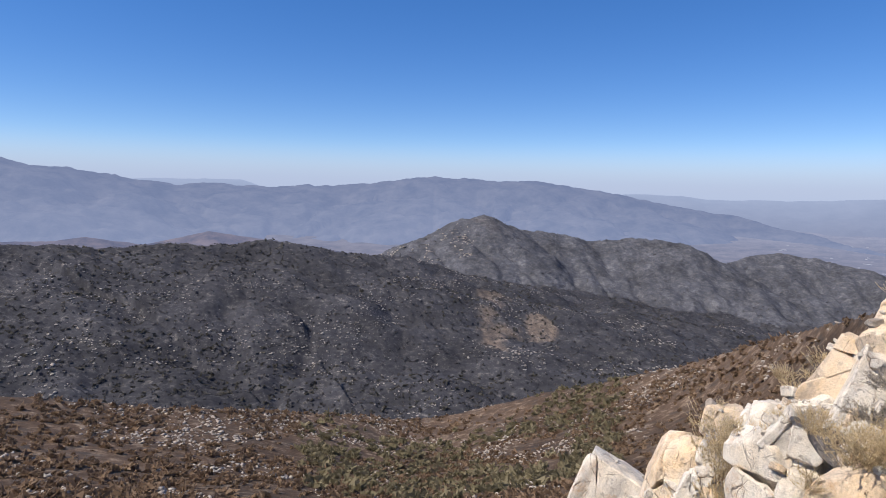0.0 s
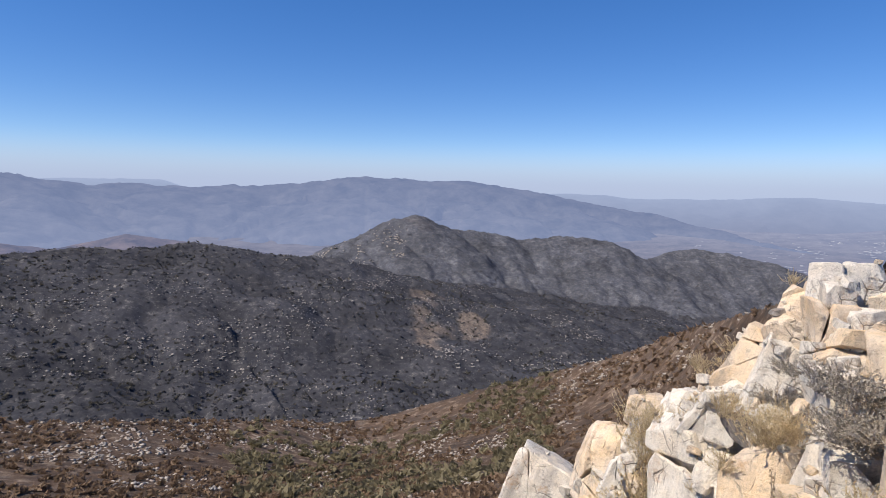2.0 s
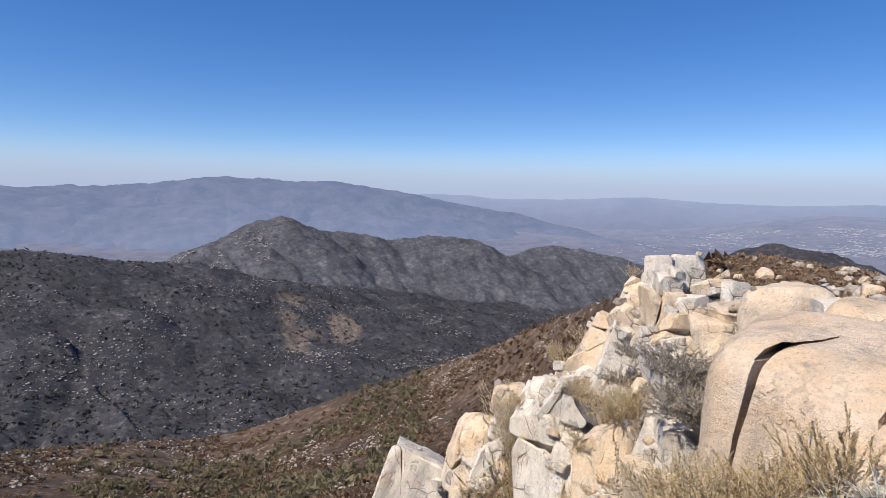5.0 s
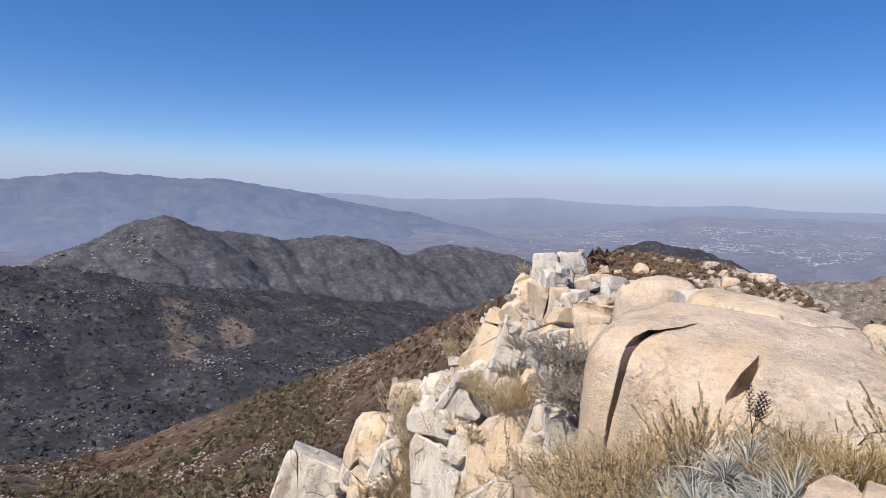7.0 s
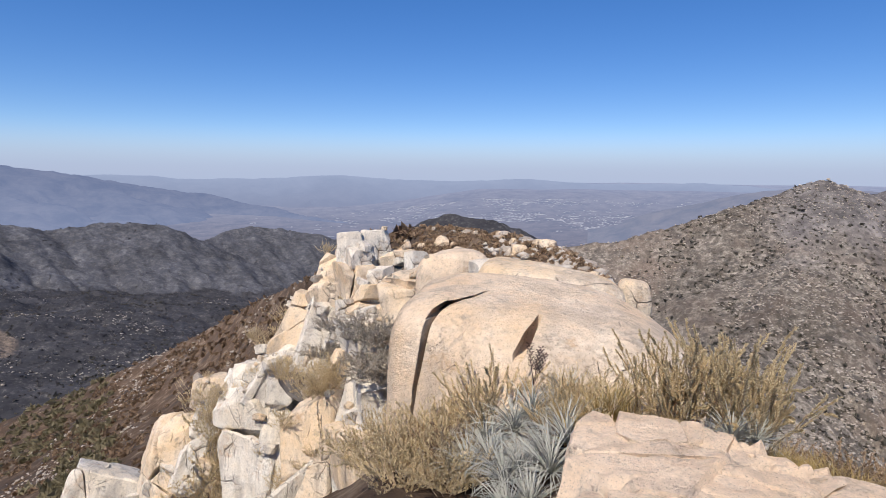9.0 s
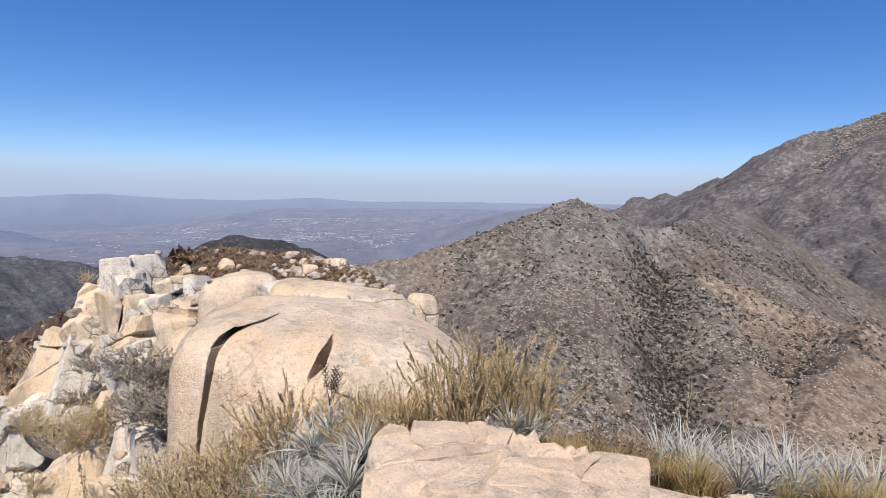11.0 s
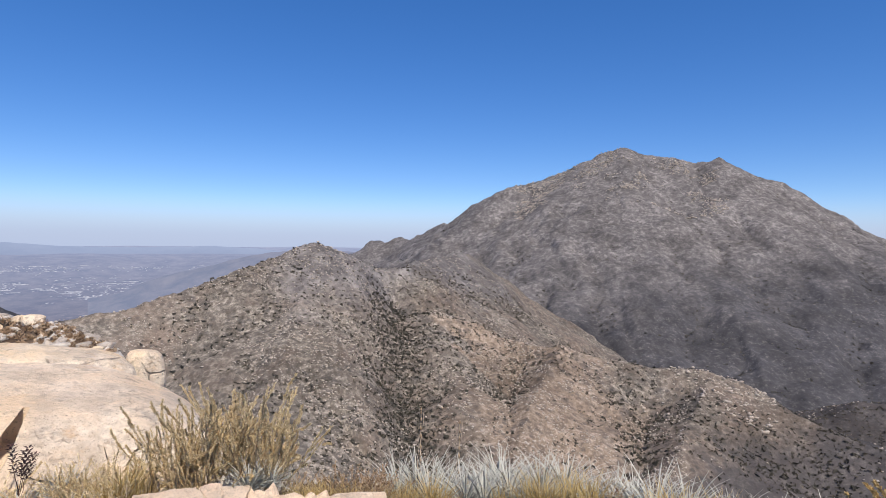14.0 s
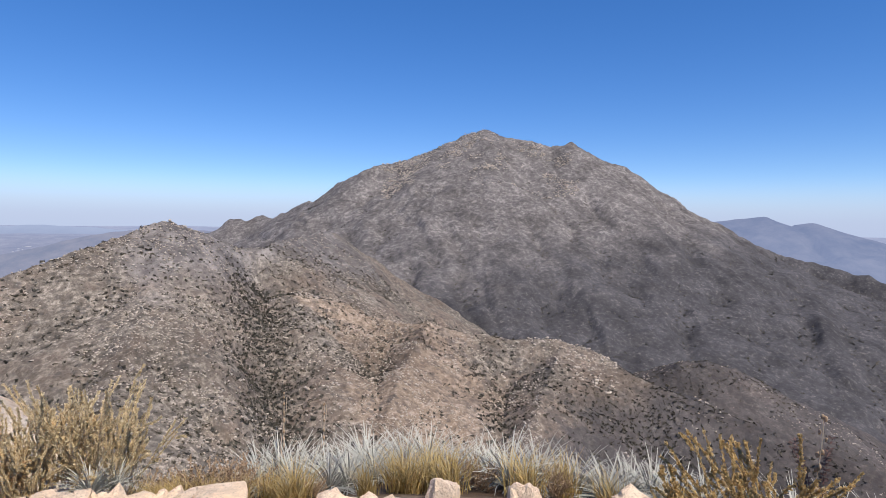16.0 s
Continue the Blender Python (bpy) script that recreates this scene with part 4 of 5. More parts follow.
boulder(-38.4, -21.68, 11.0, (0.44, 0.35, 0.38), (-10, -12, 39), 126, ROCK_WARM, "broken piece of pale granite on the outcrop", crag=dict(cuts=7, splits=1))
boulder(-36.3, -13.07, 13.4, (0.42, 0.34, 0.36), (-8, -12, -40), 127, ROCK_PALE, "broken piece of pale granite on the outcrop", crag=dict(cuts=7, splits=1))
boulder(-39.1, -12.96, 12.9, (0.48, 0.38, 0.40), (-12, -7, -13), 128, ROCK_PALE, "broken piece of pale granite on the outcrop", crag=dict(cuts=7, splits=1))
boulder(-41.1, -13.94, 11.4, (0.47, 0.38, 0.40), (-7, -10, -3), 129, ROCK_PALE, "broken piece of pale granite on the outcrop", crag=dict(cuts=7, splits=1))
boulder(-43.4, -13.80, 11.0, (0.37, 0.30, 0.31), (-6, 14, 40), 130, ROCK_WARM, "broken piece of pale granite on the outcrop", crag=dict(cuts=7, splits=1))
boulder(-28.1, -22.38, 14.2, (0.35, 0.28, 0.30), (10, -8, 9), 131, ROCK_PALE, "broken piece of pale granite on the outcrop", crag=dict(cuts=7, splits=1))
boulder(-30.1, -22.90, 13.6, (0.37, 0.29, 0.31), (-1, 6, -19), 132, ROCK_PALE, "broken piece of pale granite on the outcrop", crag=dict(cuts=7, splits=1))
boulder(-24.5, -24.52, 15.6, (0.59, 0.47, 0.50), (-4, -16, 2), 133, ROCK_PALE, "broken piece of pale granite on the outcrop", crag=dict(cuts=7, splits=1))
boulder(-25.6, -26.01, 15.3, (0.46, 0.37, 0.39), (7, 17, -40), 134, ROCK_WARM, "broken piece of pale granite on the outcrop", crag=dict(cuts=7, splits=1))
boulder(-22.3, -25.62, 16.4, (0.57, 0.46, 0.49), (10, 1, -32), 135, ROCK_PALE, "broken piece of pale granite on the outcrop", crag=dict(cuts=7, splits=1))
boulder(-20.6, -26.69, 16.6, (0.46, 0.37, 0.39), (-3, 10, 0), 136, ROCK_PALE, "broken piece of pale granite on the outcrop", crag=dict(cuts=7, splits=1))
boulder(-24.0, -27.37, 15.6, (0.44, 0.35, 0.37), (3, 25, -18), 137, ROCK_PALE, "broken piece of pale granite on the outcrop", crag=dict(cuts=7, splits=1))
boulder(-21.5, -28.15, 16.0, (0.49, 0.39, 0.42), (-12, 2, 11), 138, ROCK_WARM, "broken piece of pale granite on the outcrop", crag=dict(cuts=7, splits=1))
boulder(-19.6, -27.54, 17.0, (0.40, 0.32, 0.34), (1, 3, 8), 139, ROCK_PALE, "broken piece of pale granite on the outcrop", crag=dict(cuts=7, splits=1))
boulder(-23.2, -29.63, 15.5, (0.62, 0.50, 0.53), (-12, 8, -35), 140, ROCK_PALE, "broken piece of pale granite on the outcrop", crag=dict(cuts=7, splits=1))
boulder(-39.9, -22.87, 9.9, (0.38, 0.30, 0.32), (7, -8, -25), 141, ROCK_PALE, "broken piece of pale granite on the outcrop", crag=dict(cuts=7, splits=1))
boulder(-38.5, -17.79, 11.0, (0.44, 0.35, 0.37), (2, 2, 25), 142, ROCK_WARM, "broken piece of pale granite on the outcrop", crag=dict(cuts=7, splits=1))
boulder(-45.7, -12.04, 11.0, (0.38, 0.30, 0.32), (4, -4, 19), 143, ROCK_PALE, "broken piece of pale granite on the outcrop", crag=dict(cuts=7, splits=1))
boulder(-44.1, -12.15, 11.6, (0.30, 0.24, 0.25), (11, 3, -3), 144, ROCK_PALE, "broken piece of pale granite on the outcrop", crag=dict(cuts=7, splits=1))
boulder(-42.2, -14.13, 12.9, (1.5, 1.0, 1.5), (-8, 0, 10), 160, ROCK_WARM, "tan granite bedrock behind the grey shrub")

# flat slabs underfoot
SLAB_LABEL = "flat cracked tan granite slab underfoot"
def slab(az, far, size, top, turn, seed, level=5):
    return boulder(az, math.degrees(math.atan2(top - size[2] / 2 - EYE, far)), far, size, turn, seed, ROCK_SLAB, SLAB_LABEL, level, "slab",
                   crag=dict(cuts=4, splits=3, jitter=0.05, chips=2, edge=0.06, shift=0.015, rough=0.012, mesh=0.05))


for k, (az, far, w, d, top) in enumerate([(-66.6, 3.75, 0.6, 0.55, -0.05), (-70.5, 3.95, 0.55, 0.45, 0.0), (-74.5, 3.85, 0.6, 0.5, -0.04), (-79.3, 3.75, 0.55, 0.5, -0.1),
                                          (-84.5, 3.65, 0.65, 0.6, -0.12), (-90.5, 3.45, 0.8, 0.7, -0.14), (-95.5, 3.2, 0.7, 0.7, -0.18)]):
    slab(az, far, (w, d, 0.4), top, (3 * (k % 3) - 3, 2 - k % 4, 17 * k % 40 - 20), 81 + k)
for k, (az, far, w, d, top) in enumerate([(-69.5, 3.35, 0.75, 0.6, -0.03), (-75.0, 3.35, 0.85, 0.55, -0.03), (-82.5, 3.25, 0.8, 0.6, -0.05),
                                          (-69.0, 2.6, 0.7, 0.6, -0.07), (-74.0, 2.75, 1.0, 0.6, -0.05), (-84.0, 2.65, 1.1, 0.7, -0.07), (-77.0, 2.0, 2.4, 1.0, -0.05), (-99.0, 2.5, 1.4, 1.1, -0.16)]):
    slab(az, far, (w * 1.12, d * 1.2, 0.45), top, (2 - k % 3, k % 4 - 2, 23 * k % 36 - 18), 91 + k)
for k, (az, far, w, top) in enumerate([(-78, 4.0, 0.34, -0.06), (-82, 4.0, 0.42, -0.06), (-98.5, 3.75, 0.4, -0.12), (-103.2, 3.72, 0.3, -0.08), (-107, 3.7, 0.25, -0.1),
                                       (-108.9, 3.85, 0.2, -0.02), (-117.2, 3.9, 0.18, -0.04), (-128, 4.0, 0.4, -0.1), (-122, 3.9, 0.24, -0.14), (-137, 4.0, 0.3, -0.1)]):
    boulder(az, math.degrees(math.atan2(top - 0.24 - EYE, far)), far, (w * 1.1, w * 0.8, 0.34), (0, 6 * (k % 3) - 6, 31 * k % 50 - 25), 200 + k, ROCK_SLAB,
            "small tan stone at the edge of the slab", 4, "stone", blunt=18)


# boulders of the knoll behind the crest
knoll_meshes = [rock_mesh("knoll_boulder", (1.0, 0.85, 0.7), 300 + k, level=3, blunt=13, cuts=6, facets=0.004, ledges=0.004) for k in range(6)]
rs = np.random.RandomState(12)
for k in range(230):
    az, far = rs.uniform(-67, -41.5), rs.uniform(18, 43) if k > 40 else rs.uniform(33, 43)
    x, y, _ = spot(az, 0, far)
    z = float(ground_height(np.array([x]), np.array([y]))[0])
    size = 0.28 + 0.70 * rs.rand() ** 1.8
    me = knoll_meshes[k % 6]
    if not me.materials:
        me.materials.append(STONE if k % 3 == 0 else ROCK_WARM)
    ob = new("knoll_boulder", me)
    ob.matrix_world = pose(x, y, z + 0.08 * size, rs.uniform(-15, 15), rs.uniform(-15, 15), 360 * rs.rand()) @ Matrix.Scale(size, 4)
    tagged(ob, "pale weathered boulder among brown scrub on the knoll", "rock", "boulders of the knoll")


# broken stones lying on the ledges of the outcrop
bpy.context.view_layer.update()
chip_meshes = [crag_mesh("broken_stone", (1.0, 0.8, 0.6), 330 + k, cuts=7, splits=0, mesh=0.3) for k in range(5)]
for k, me in enumerate(chip_meshes):
    me.materials.append((ROCK_PALE, ROCK_WARM, ROCK_PALE, STONE, ROCK_PALE)[k])
rs = np.random.RandomState(45)
graph = bpy.context.evaluated_depsgraph_get()
spots = []
for k in range(260):
    x, y, _ = spot(rs.uniform(-48, -17), 0, rs.uniform(9.2, 18.5))
    hit, place, normal, _, ob, _ = scene.ray_cast(graph, Vector((x, y, 6)), Vector((0, 0, -1)))
    if hit and ob.name != "ground" and normal.z > 0.35:
        spots.append((place.copy(), 0.10 + 0.30 * rs.rand() ** 2, k % 5, rs.rand() * 360))
for place, size, k, turn in spots:
    ob = new("broken_stone", chip_meshes[k])
    ob.matrix_world = pose(*(place + Vector((0, 0, size * 0.18))), 20 * math.sin(turn), 20 * math.cos(turn), turn) @ Matrix.Scale(size, 4)
    tagged(ob, "small angular stone lying on a granite ledge", "rock", "loose stones of the outcrop")

# ---- plants ----
def part(name, me, mat, parent, label=""):
    if not me.materials:
        me.materials.append(mat)
    ob = new(name, me)
    ob.parent = parent
    return tagged(ob, label)


def ground_at(az, far):
    a = radians(az)
    x, y = -math.sin(a) * far, math.cos(a) * far
    return x, y, float(ground_height(np.array([x]), np.array([y]))[0])


def strips(lines, widths):
    """Narrow ribbons along lines of points (n, k, 3), with widths (n, k); each its own island."""
    n, k, _ = lines.shape
    along = np.gradient(lines, axis=1)
    side = np.cross(along, np.array([0.13, 0.21, 1.0]))
    side /= np.linalg.norm(side, axis=2)[..., None] + 1e-9
    a, b = lines - side * widths[..., None] / 2, lines + side * widths[..., None] / 2
    co = np.stack([a, b], 2).reshape(-1, 3)
    base = (np.arange(n) * k * 2)[:, None] + (np.arange(k - 1) * 2)[None]
    base = base.ravel()
    return co, np.stack([base, base + 1, base + 3, base + 2], 1)


def leaf_mesh(seed):
    """A stiff narrow channelled leaf, arching over, half a metre long."""
    rs = np.random.RandomState(seed)
    t = np.linspace(0, 1, 7)
    droop = 0.12 + 0.42 * rs.rand()
    x, z = t * 0.5 * (1 - 0.1 * t), -droop * t ** 2.4 * 0.5
    w = 0.0064 * np.minimum(1, 0.6 + t * 2) * (1 - t ** 2.2) + 0.001
    co, faces = [], []
    for i in range(7):
        co += [(x[i], -w[i], z[i] + w[i] * 0.5), (x[i], 0, z[i]), (x[i], w[i], z[i] + w[i] * 0.5)]
        if i:
            b = 3 * (i - 1)
            faces += [(b, b + 3, b + 4, b + 1), (b + 1, b + 4, b + 5, b + 2)]
    return mesh_from("leaf", np.array(co), np.array(faces))


LEAVES = [leaf_mesh(k) for k in range(5)]
for me in LEAVES:
    me.materials.append(SILVER)


def silver_rosette(seed, leaves=70):
    rs = np.random.RandomState(seed)
    root = new("silver_rosette")
    for k in range(leaves):
        lift = 82 - 68 * (k / leaves) ** 0.9 + rs.normal(0, 7)
        ob = part("leaf", LEAVES[rs.randint(5)], SILVER, root)
        s = 0.6 + 0.4 * rs.rand()
        ob.matrix_local = pose(0, 0, 0.03, 0, 0, k * 137.5 + rs.normal(0, 12)) @ pose(0.015, 0, 0, rs.normal(0, 14), -lift, 0) @ Matrix.Scale(s, 4)
    return tagged(root, "silver-grey spiky rosette plant at the slab's edge", "plant", "silver rosettes")


def set_down(ob, az, far, scale=1.0, turn=0.0, lift=0.0, z=None):
    x, y, g = ground_at(az, far)
    m = pose(x, y, (g if z is None else z) + lift, 0, 0, turn) @ Matrix.Scale(scale, 4)
    ob.matrix_basis = m
    return ob


def place_copy(ob, az, far, scale=1.0, turn=0.0, lift=0.0, z=None, tilt=0.0):
    x, y, g = ground_at(az, far)
    size, ob.scale = ob.scale.copy(), (1, 1, 1)
    c = copy_thing(ob, pose(x, y, (g if z is None else z) + lift, tilt, 0, turn) @ Matrix.Scale(scale, 4))
    ob.scale = size
    return c


rosettes = [silver_rosette(k, 112 + 8 * k) for k in range(3)]
set_down(rosettes[0], -90.3, 5.45, 1.1, 20)
set_down(rosettes[1], -97.2, 5.0, 1.1, 90)
set_down(rosettes[2], -115.1, 4.85, 1.15, 10)
rs = np.random.RandomState(4)
for az, far in [(-92.2, 5.6), (-93.6, 5.4), (-95.2, 5.7), (-98.9, 5.1), (-101.4, 5.3), (-102.9, 5.6), (-104.6, 5.4), (-106.6, 5.6), (-109.5, 5.7), (-111.5, 5.6), (-113.2, 5.2),
                (-117.8, 5.3), (-121.5, 5.2), (-124.3, 5.0), (-126.2, 5.3), (-128.3, 5.4), (-130.6, 5.2), (-132.8, 5.5), (-139.8, 5.2), (-142.5, 5.4), (-146, 5.3), (-100.3, 5.9)]:
    place_copy(rosettes[rs.randint(3)], az, far, 0.95 + 0.3 * rs.rand(), 360 * rs.rand())
for az, far, z in [(-54.2, 4.3, -0.62), (-56.6, 4.6, -0.5), (-58.2, 4.75, -0.42), (-55.8, 4.0, -0.6), (-52.0, 4.4, -0.75), (-59.4, 4.4, -0.52), (-57.4, 4.1, -0.56), (-53.5, 4.8, -0.7),
                   (-61.2, 4.9, -0.3), (-60.4, 3.9, -0.45), (-58.6, 3.6, -0.55), (-61.8, 4.2, -0.36), (-56.4, 3.6, -0.62), (-78.4, 4.5, -0.25), (-76.5, 4.45, -0.25)]:
    c = place_copy(rosettes[rs.randint(3)], az, far, (0.62 if az > -63 else 0.5) + 0.25 * rs.rand(), 360 * rs.rand(), z=z)
    tagged(c, "silver-grey spiky rosette plant in front of the granite dome" if az > -70 else "small silver rosette plant behind the slab")


def shrub(name, label, seed, height, spread, stems, leaves, leaf, width, mat, upright=0.6, bare=0.25, fork=3, group="shrubs of the ridge", flare=0.5):
    """A shrub: bare twigs that fork, and small leaves along them."""
    rs = np.random.RandomState(seed)
    root = new(name)
    k = 7
    t = np.linspace(0, 1, k)
    lines, thick = [], []
    for _ in range(stems):
        a, out = rs.rand() * 2 * math.pi, spread * (0.2 + 0.8 * rs.rand() ** 0.7)
        h = height * (0.55 + 0.45 * rs.rand()) * (1 - 0.35 * (1 - upright) * out / spread)
        base = rs.normal(0, spread * 0.14, 3) * (1, 1, 0)
        tip = np.array([math.cos(a) * out, math.sin(a) * out, h])
        bow = np.array([math.cos(a), math.sin(a), 0]) * out * (0.35 - upright * 0.5)
        main = base + t[:, None] * tip + np.sin(t * math.pi)[:, None] * bow + np.cumsum(rs.normal(0, 0.012 * height, (k, 3)), 0)
        lines.append(main)
        thick.append(0.006 * height * (1.1 - t) + 0.0012)
        for _ in range(fork):
            i = rs.randint(2, k - 1)
            to = tip / np.linalg.norm(tip) * height * 0.35 * (0.5 + rs.rand()) + rs.normal(0, 0.10 * height * flare * 2, 3)
            lines.append(main[i] + t[:, None] * to + np.cumsum(rs.normal(0, 0.008 * height, (k, 3)), 0))
            thick.append(0.003 * height * (1.1 - t) + 0.001)
    lines, thick = np.array(lines), np.array(thick)
    co, faces = strips(lines, thick * 2)
    part("wood", mesh_from("wood", co, faces), TWIG, root, "bare brown branching wood")
    n = len(lines) * leaves
    pick, u = rs.randint(0, len(lines), n), bare + (1 - bare) * rs.rand(n)
    f = u * (k - 1)
    i = np.minimum(f.astype(int), k - 2)
    w = (f - i)[:, None]
    p = lines[pick, i] * (1 - w) + lines[pick, i + 1] * w
    d = lines[pick, i + 1] - lines[pick, i]
    d = d / (np.linalg.norm(d, axis=1)[:, None] + 1e-9) + rs.normal(0, flare, (n, 3))
    d /= np.linalg.norm(d, axis=1)[:, None]
    side = np.cross(d, rs.normal(0, 1, (n, 3)))
    side /= np.linalg.norm(side, axis=1)[:, None] + 1e-9
    size = leaf * (0.6 + 0.8 * rs.rand(n))[:, None]
    co = np.stack([p, p + d * size * 0.5 + side * size * width, p + d * size, p + d * size * 0.5 - side * size * width], 1).reshape(-1, 3)
    part("foliage", mesh_from("foliage", co, np.arange(4 * n).reshape(-1, 4)), mat, root)
    return tagged(root, label, "shrub", group)


def tuft(seed, label="golden dry grass tuft beside the slab", blades=150, height=0.34, mat=None):
    rs = np.random.RandomState(seed)
    k = 5
    t = np.linspace(0, 1, k)
    a = rs.rand(blades) * 2 * math.pi
    out = 0.22 * rs.rand(blades) ** 0.6
    h = height * (0.5 + 0.5 * rs.rand(blades))
    way = np.stack([np.cos(a), np.sin(a), 0 * a], 1)
    lines = rs.normal(0, 0.035, (blades, 1, 3)) * (1, 1, 0) + way[:, None] * (out[:, None] * t ** 1.7)[..., None] + np.array([0, 0, 1.0]) * (h[:, None] * t * (1 - 0.25 * t))[..., None]
    co, faces = strips(lines, np.tile(0.007 * (1.05 - t), (blades, 1)))
    me = mesh_from("grass_tuft", co, faces)
    me.materials.append(mat or STRAW)
    return tagged(new("grass_tuft", me), label, "grass", "grass tufts")


# tall broom shrub behind the slab
broom = shrub("broom_shrub", "tall feathery olive-brown broom shrub behind the slab", 11, 0.92, 0.46, 17, 330, 0.024, 0.17, BROOM, 0.7, 0.2, 2, flare=0.42)
set_down(broom, -73.0, 4.75, 0.9, 0, z=-0.34)
for az, far, s, z in [(-70.8, 4.85, 0.75, -0.35), (-76.4, 4.75, 0.85, -0.36), (-79.4, 4.95, 0.7, -0.38), (-74.6, 5.1, 0.9, -0.4), (-69.2, 4.7, 0.72, -0.36), (-78.0, 4.65, 0.75, -0.4), (-72.0, 4.55, 0.7, -0.4)]:
    place_copy(broom, az, far, s, az * 47, z=z)
feather = shrub("feather_shrub", "dry straw-brown feathery shrub in front of the granite dome", 12, 0.72, 0.42, 18, 240, 0.020, 0.17, BROOM, 0.75, 0.15, 2, flare=0.4)
set_down(feather, -52.6, 5.2, 1.0, 0, z=-0.85)
for az, far, s, z in [(-54.5, 5.15, 1.05, -0.75), (-49.0, 5.4, 0.85, -1.05), (-50.5, 4.9, 0.8, -0.95), (-61.0, 5.0, 0.72, -0.55), (-63.0, 4.75, 0.6, -0.4), (-60.2, 4.6, 0.6, -0.5)]:
    place_copy(feather, az, far, s, az * 31, z=z)
golden = shrub("straw_shrub", "low golden-brown dry shrub among the rocks", 13, 0.5, 0.42, 36, 70, 0.020, 0.18, BROOM, 0.55, 0.1, 3)
set_down(golden, -63.8, 4.75, 0.8, 0, z=-0.4)
for az, far, s, z in [(-65.5, 4.6, 0.65, -0.35), (-46.5, 5.0, 1.0, -1.0), (-43.5, 5.3, 1.15, -1.25), (-48.8, 4.5, 1.0, -0.95), (-45.0, 4.6, 0.9, -1.1), (-42.0, 5.8, 1.1, -1.5), (-50.5, 4.2, 0.7, -0.8)]:
    place_copy(golden, az, far, s, az * 53, z=z)
rust = shrub("rust_shrub", "small rust-brown dry shrub at the slab's edge", 14, 0.36, 0.26, 34, 40, 0.018, 0.25, RUST_LEAF, 0.5, 0.1, 3)
set_down(rust, -85.4, 4.75, 1.0)
for az, far, s in [(-87.0, 4.6, 0.9), (-83.8, 4.9, 0.8), (-110.5, 4.8, 0.7), (-112.5, 4.7, 0.6), (-88.6, 5.1, 0.9), (-95.5, 4.7, 0.5), (-119.5, 4.7, 0.6), (-81, 5.2, 0.8)]:
    place_copy(rust, az, far, s, az * 29)
for az, far, s, z in [(-50.2, 4.7, 0.9, -0.85), (-47.8, 5.2, 0.8, -1.05)]:
    place_copy(rust, az, far, s, az * 29, z=z)
amber = shrub("amber_shrub", "amber-leaved bush at the slab's edge", 15, 0.56, 0.60, 26, 300, 0.017, 0.30, AMBER, 0.35, 0.12, 2)
set_down(amber, -136.6, 4.6, 1.25, 40, lift=0.05)
place_copy(amber, -139.2, 4.8, 1.05, 200)
place_copy(amber, -133.6, 4.9, 0.75, 120)
first = tuft(21)
set_down(first, -92.9, 4.55, 1.0)
rs = np.random.RandomState(9)
for az, far in [(-81.8, 4.55), (-82.8, 4.6), (-80.8, 4.7), (-84.2, 4.5), (-88.7, 4.6), (-101.1, 4.45), (-104.2, 4.6), (-105.6, 4.5), (-107.2, 4.65), (-79.5, 4.9), (-91.5, 4.75), (-94.1, 4.6),
                (-120.5, 4.9), (-116.8, 4.5), (-125, 4.55), (-131.5, 4.7), (-109.2, 4.4), (-86.2, 4.3)]:
    place_copy(first, az, far, 1.0 + 0.5 * rs.rand(), 360 * rs.rand())
for az, far, z in [(-66.3, 4.4, -0.2), (-64.6, 4.5, -0.28), (-62.2, 4.4, -0.4), (-48.2, 4.9, -1.0), (-51.3, 4.6, -0.85), (-44.6, 5.6, -1.4)]:
    place_copy(first, az, far, 0.9 + 0.4 * rs.rand(), 360 * rs.rand(), z=z)
# grey shrubs growing in the outcrop
grey = shrub("grey_shrub", "dense grey twiggy shrub growing among granite rocks", 16, 0.40, 0.58, 60, 34, 0.030, 0.24, GREY_LEAF, 0.2, 0.05, 3)
set_down(grey, -42.3, 9.9, 1.15, 0, z=-1.35)
for az, far, s, z in [(-43.2, 9.6, 1.1, -1.9), (-40.8, 10.4, 1.0, -1.3), (-37.9, 12.0, 0.9, -1.65), (-43.6, 9.2, 0.9, -1.6), (-41.6, 9.7, 0.9, -1.75), (-36.6, 12.0, 0.8, -2.2)]:
    place_copy(grey, az, far, s, az * 37, z=z)
olive = shrub("olive_shrub", "olive-brown bush growing out of the cliff", 17, 0.8, 0.6, 40, 44, 0.032, 0.2, BROOM, 0.5, 0.08, 3)
set_down(olive, -35.0, 11.8, 0.9, 0, z=-3.0)
for az, far, s, z in [(-36.4, 11.2, 0.85, -2.7), (-38.2, 10.6, 0.7, -2.3), (-26.3, 15.2, 1.3, -5.3), (-26.6, 14.9, 1.5, -6.4), (-25.6, 15.0, 1.6, -7.2), (-25.9, 15.8, 1.1, -4.8), (-24.2, 15.2, 1.4, -8.0), (-27.2, 15.1, 1.0, -4.6), (-32.6, 12.8, 0.6, -2.9),
                      (-33.4, 14.6, 0.6, -2.2), (-30.6, 14.8, 0.5, -2.6)]:
    place_copy(olive, az, far, s, az * 41, z=z)


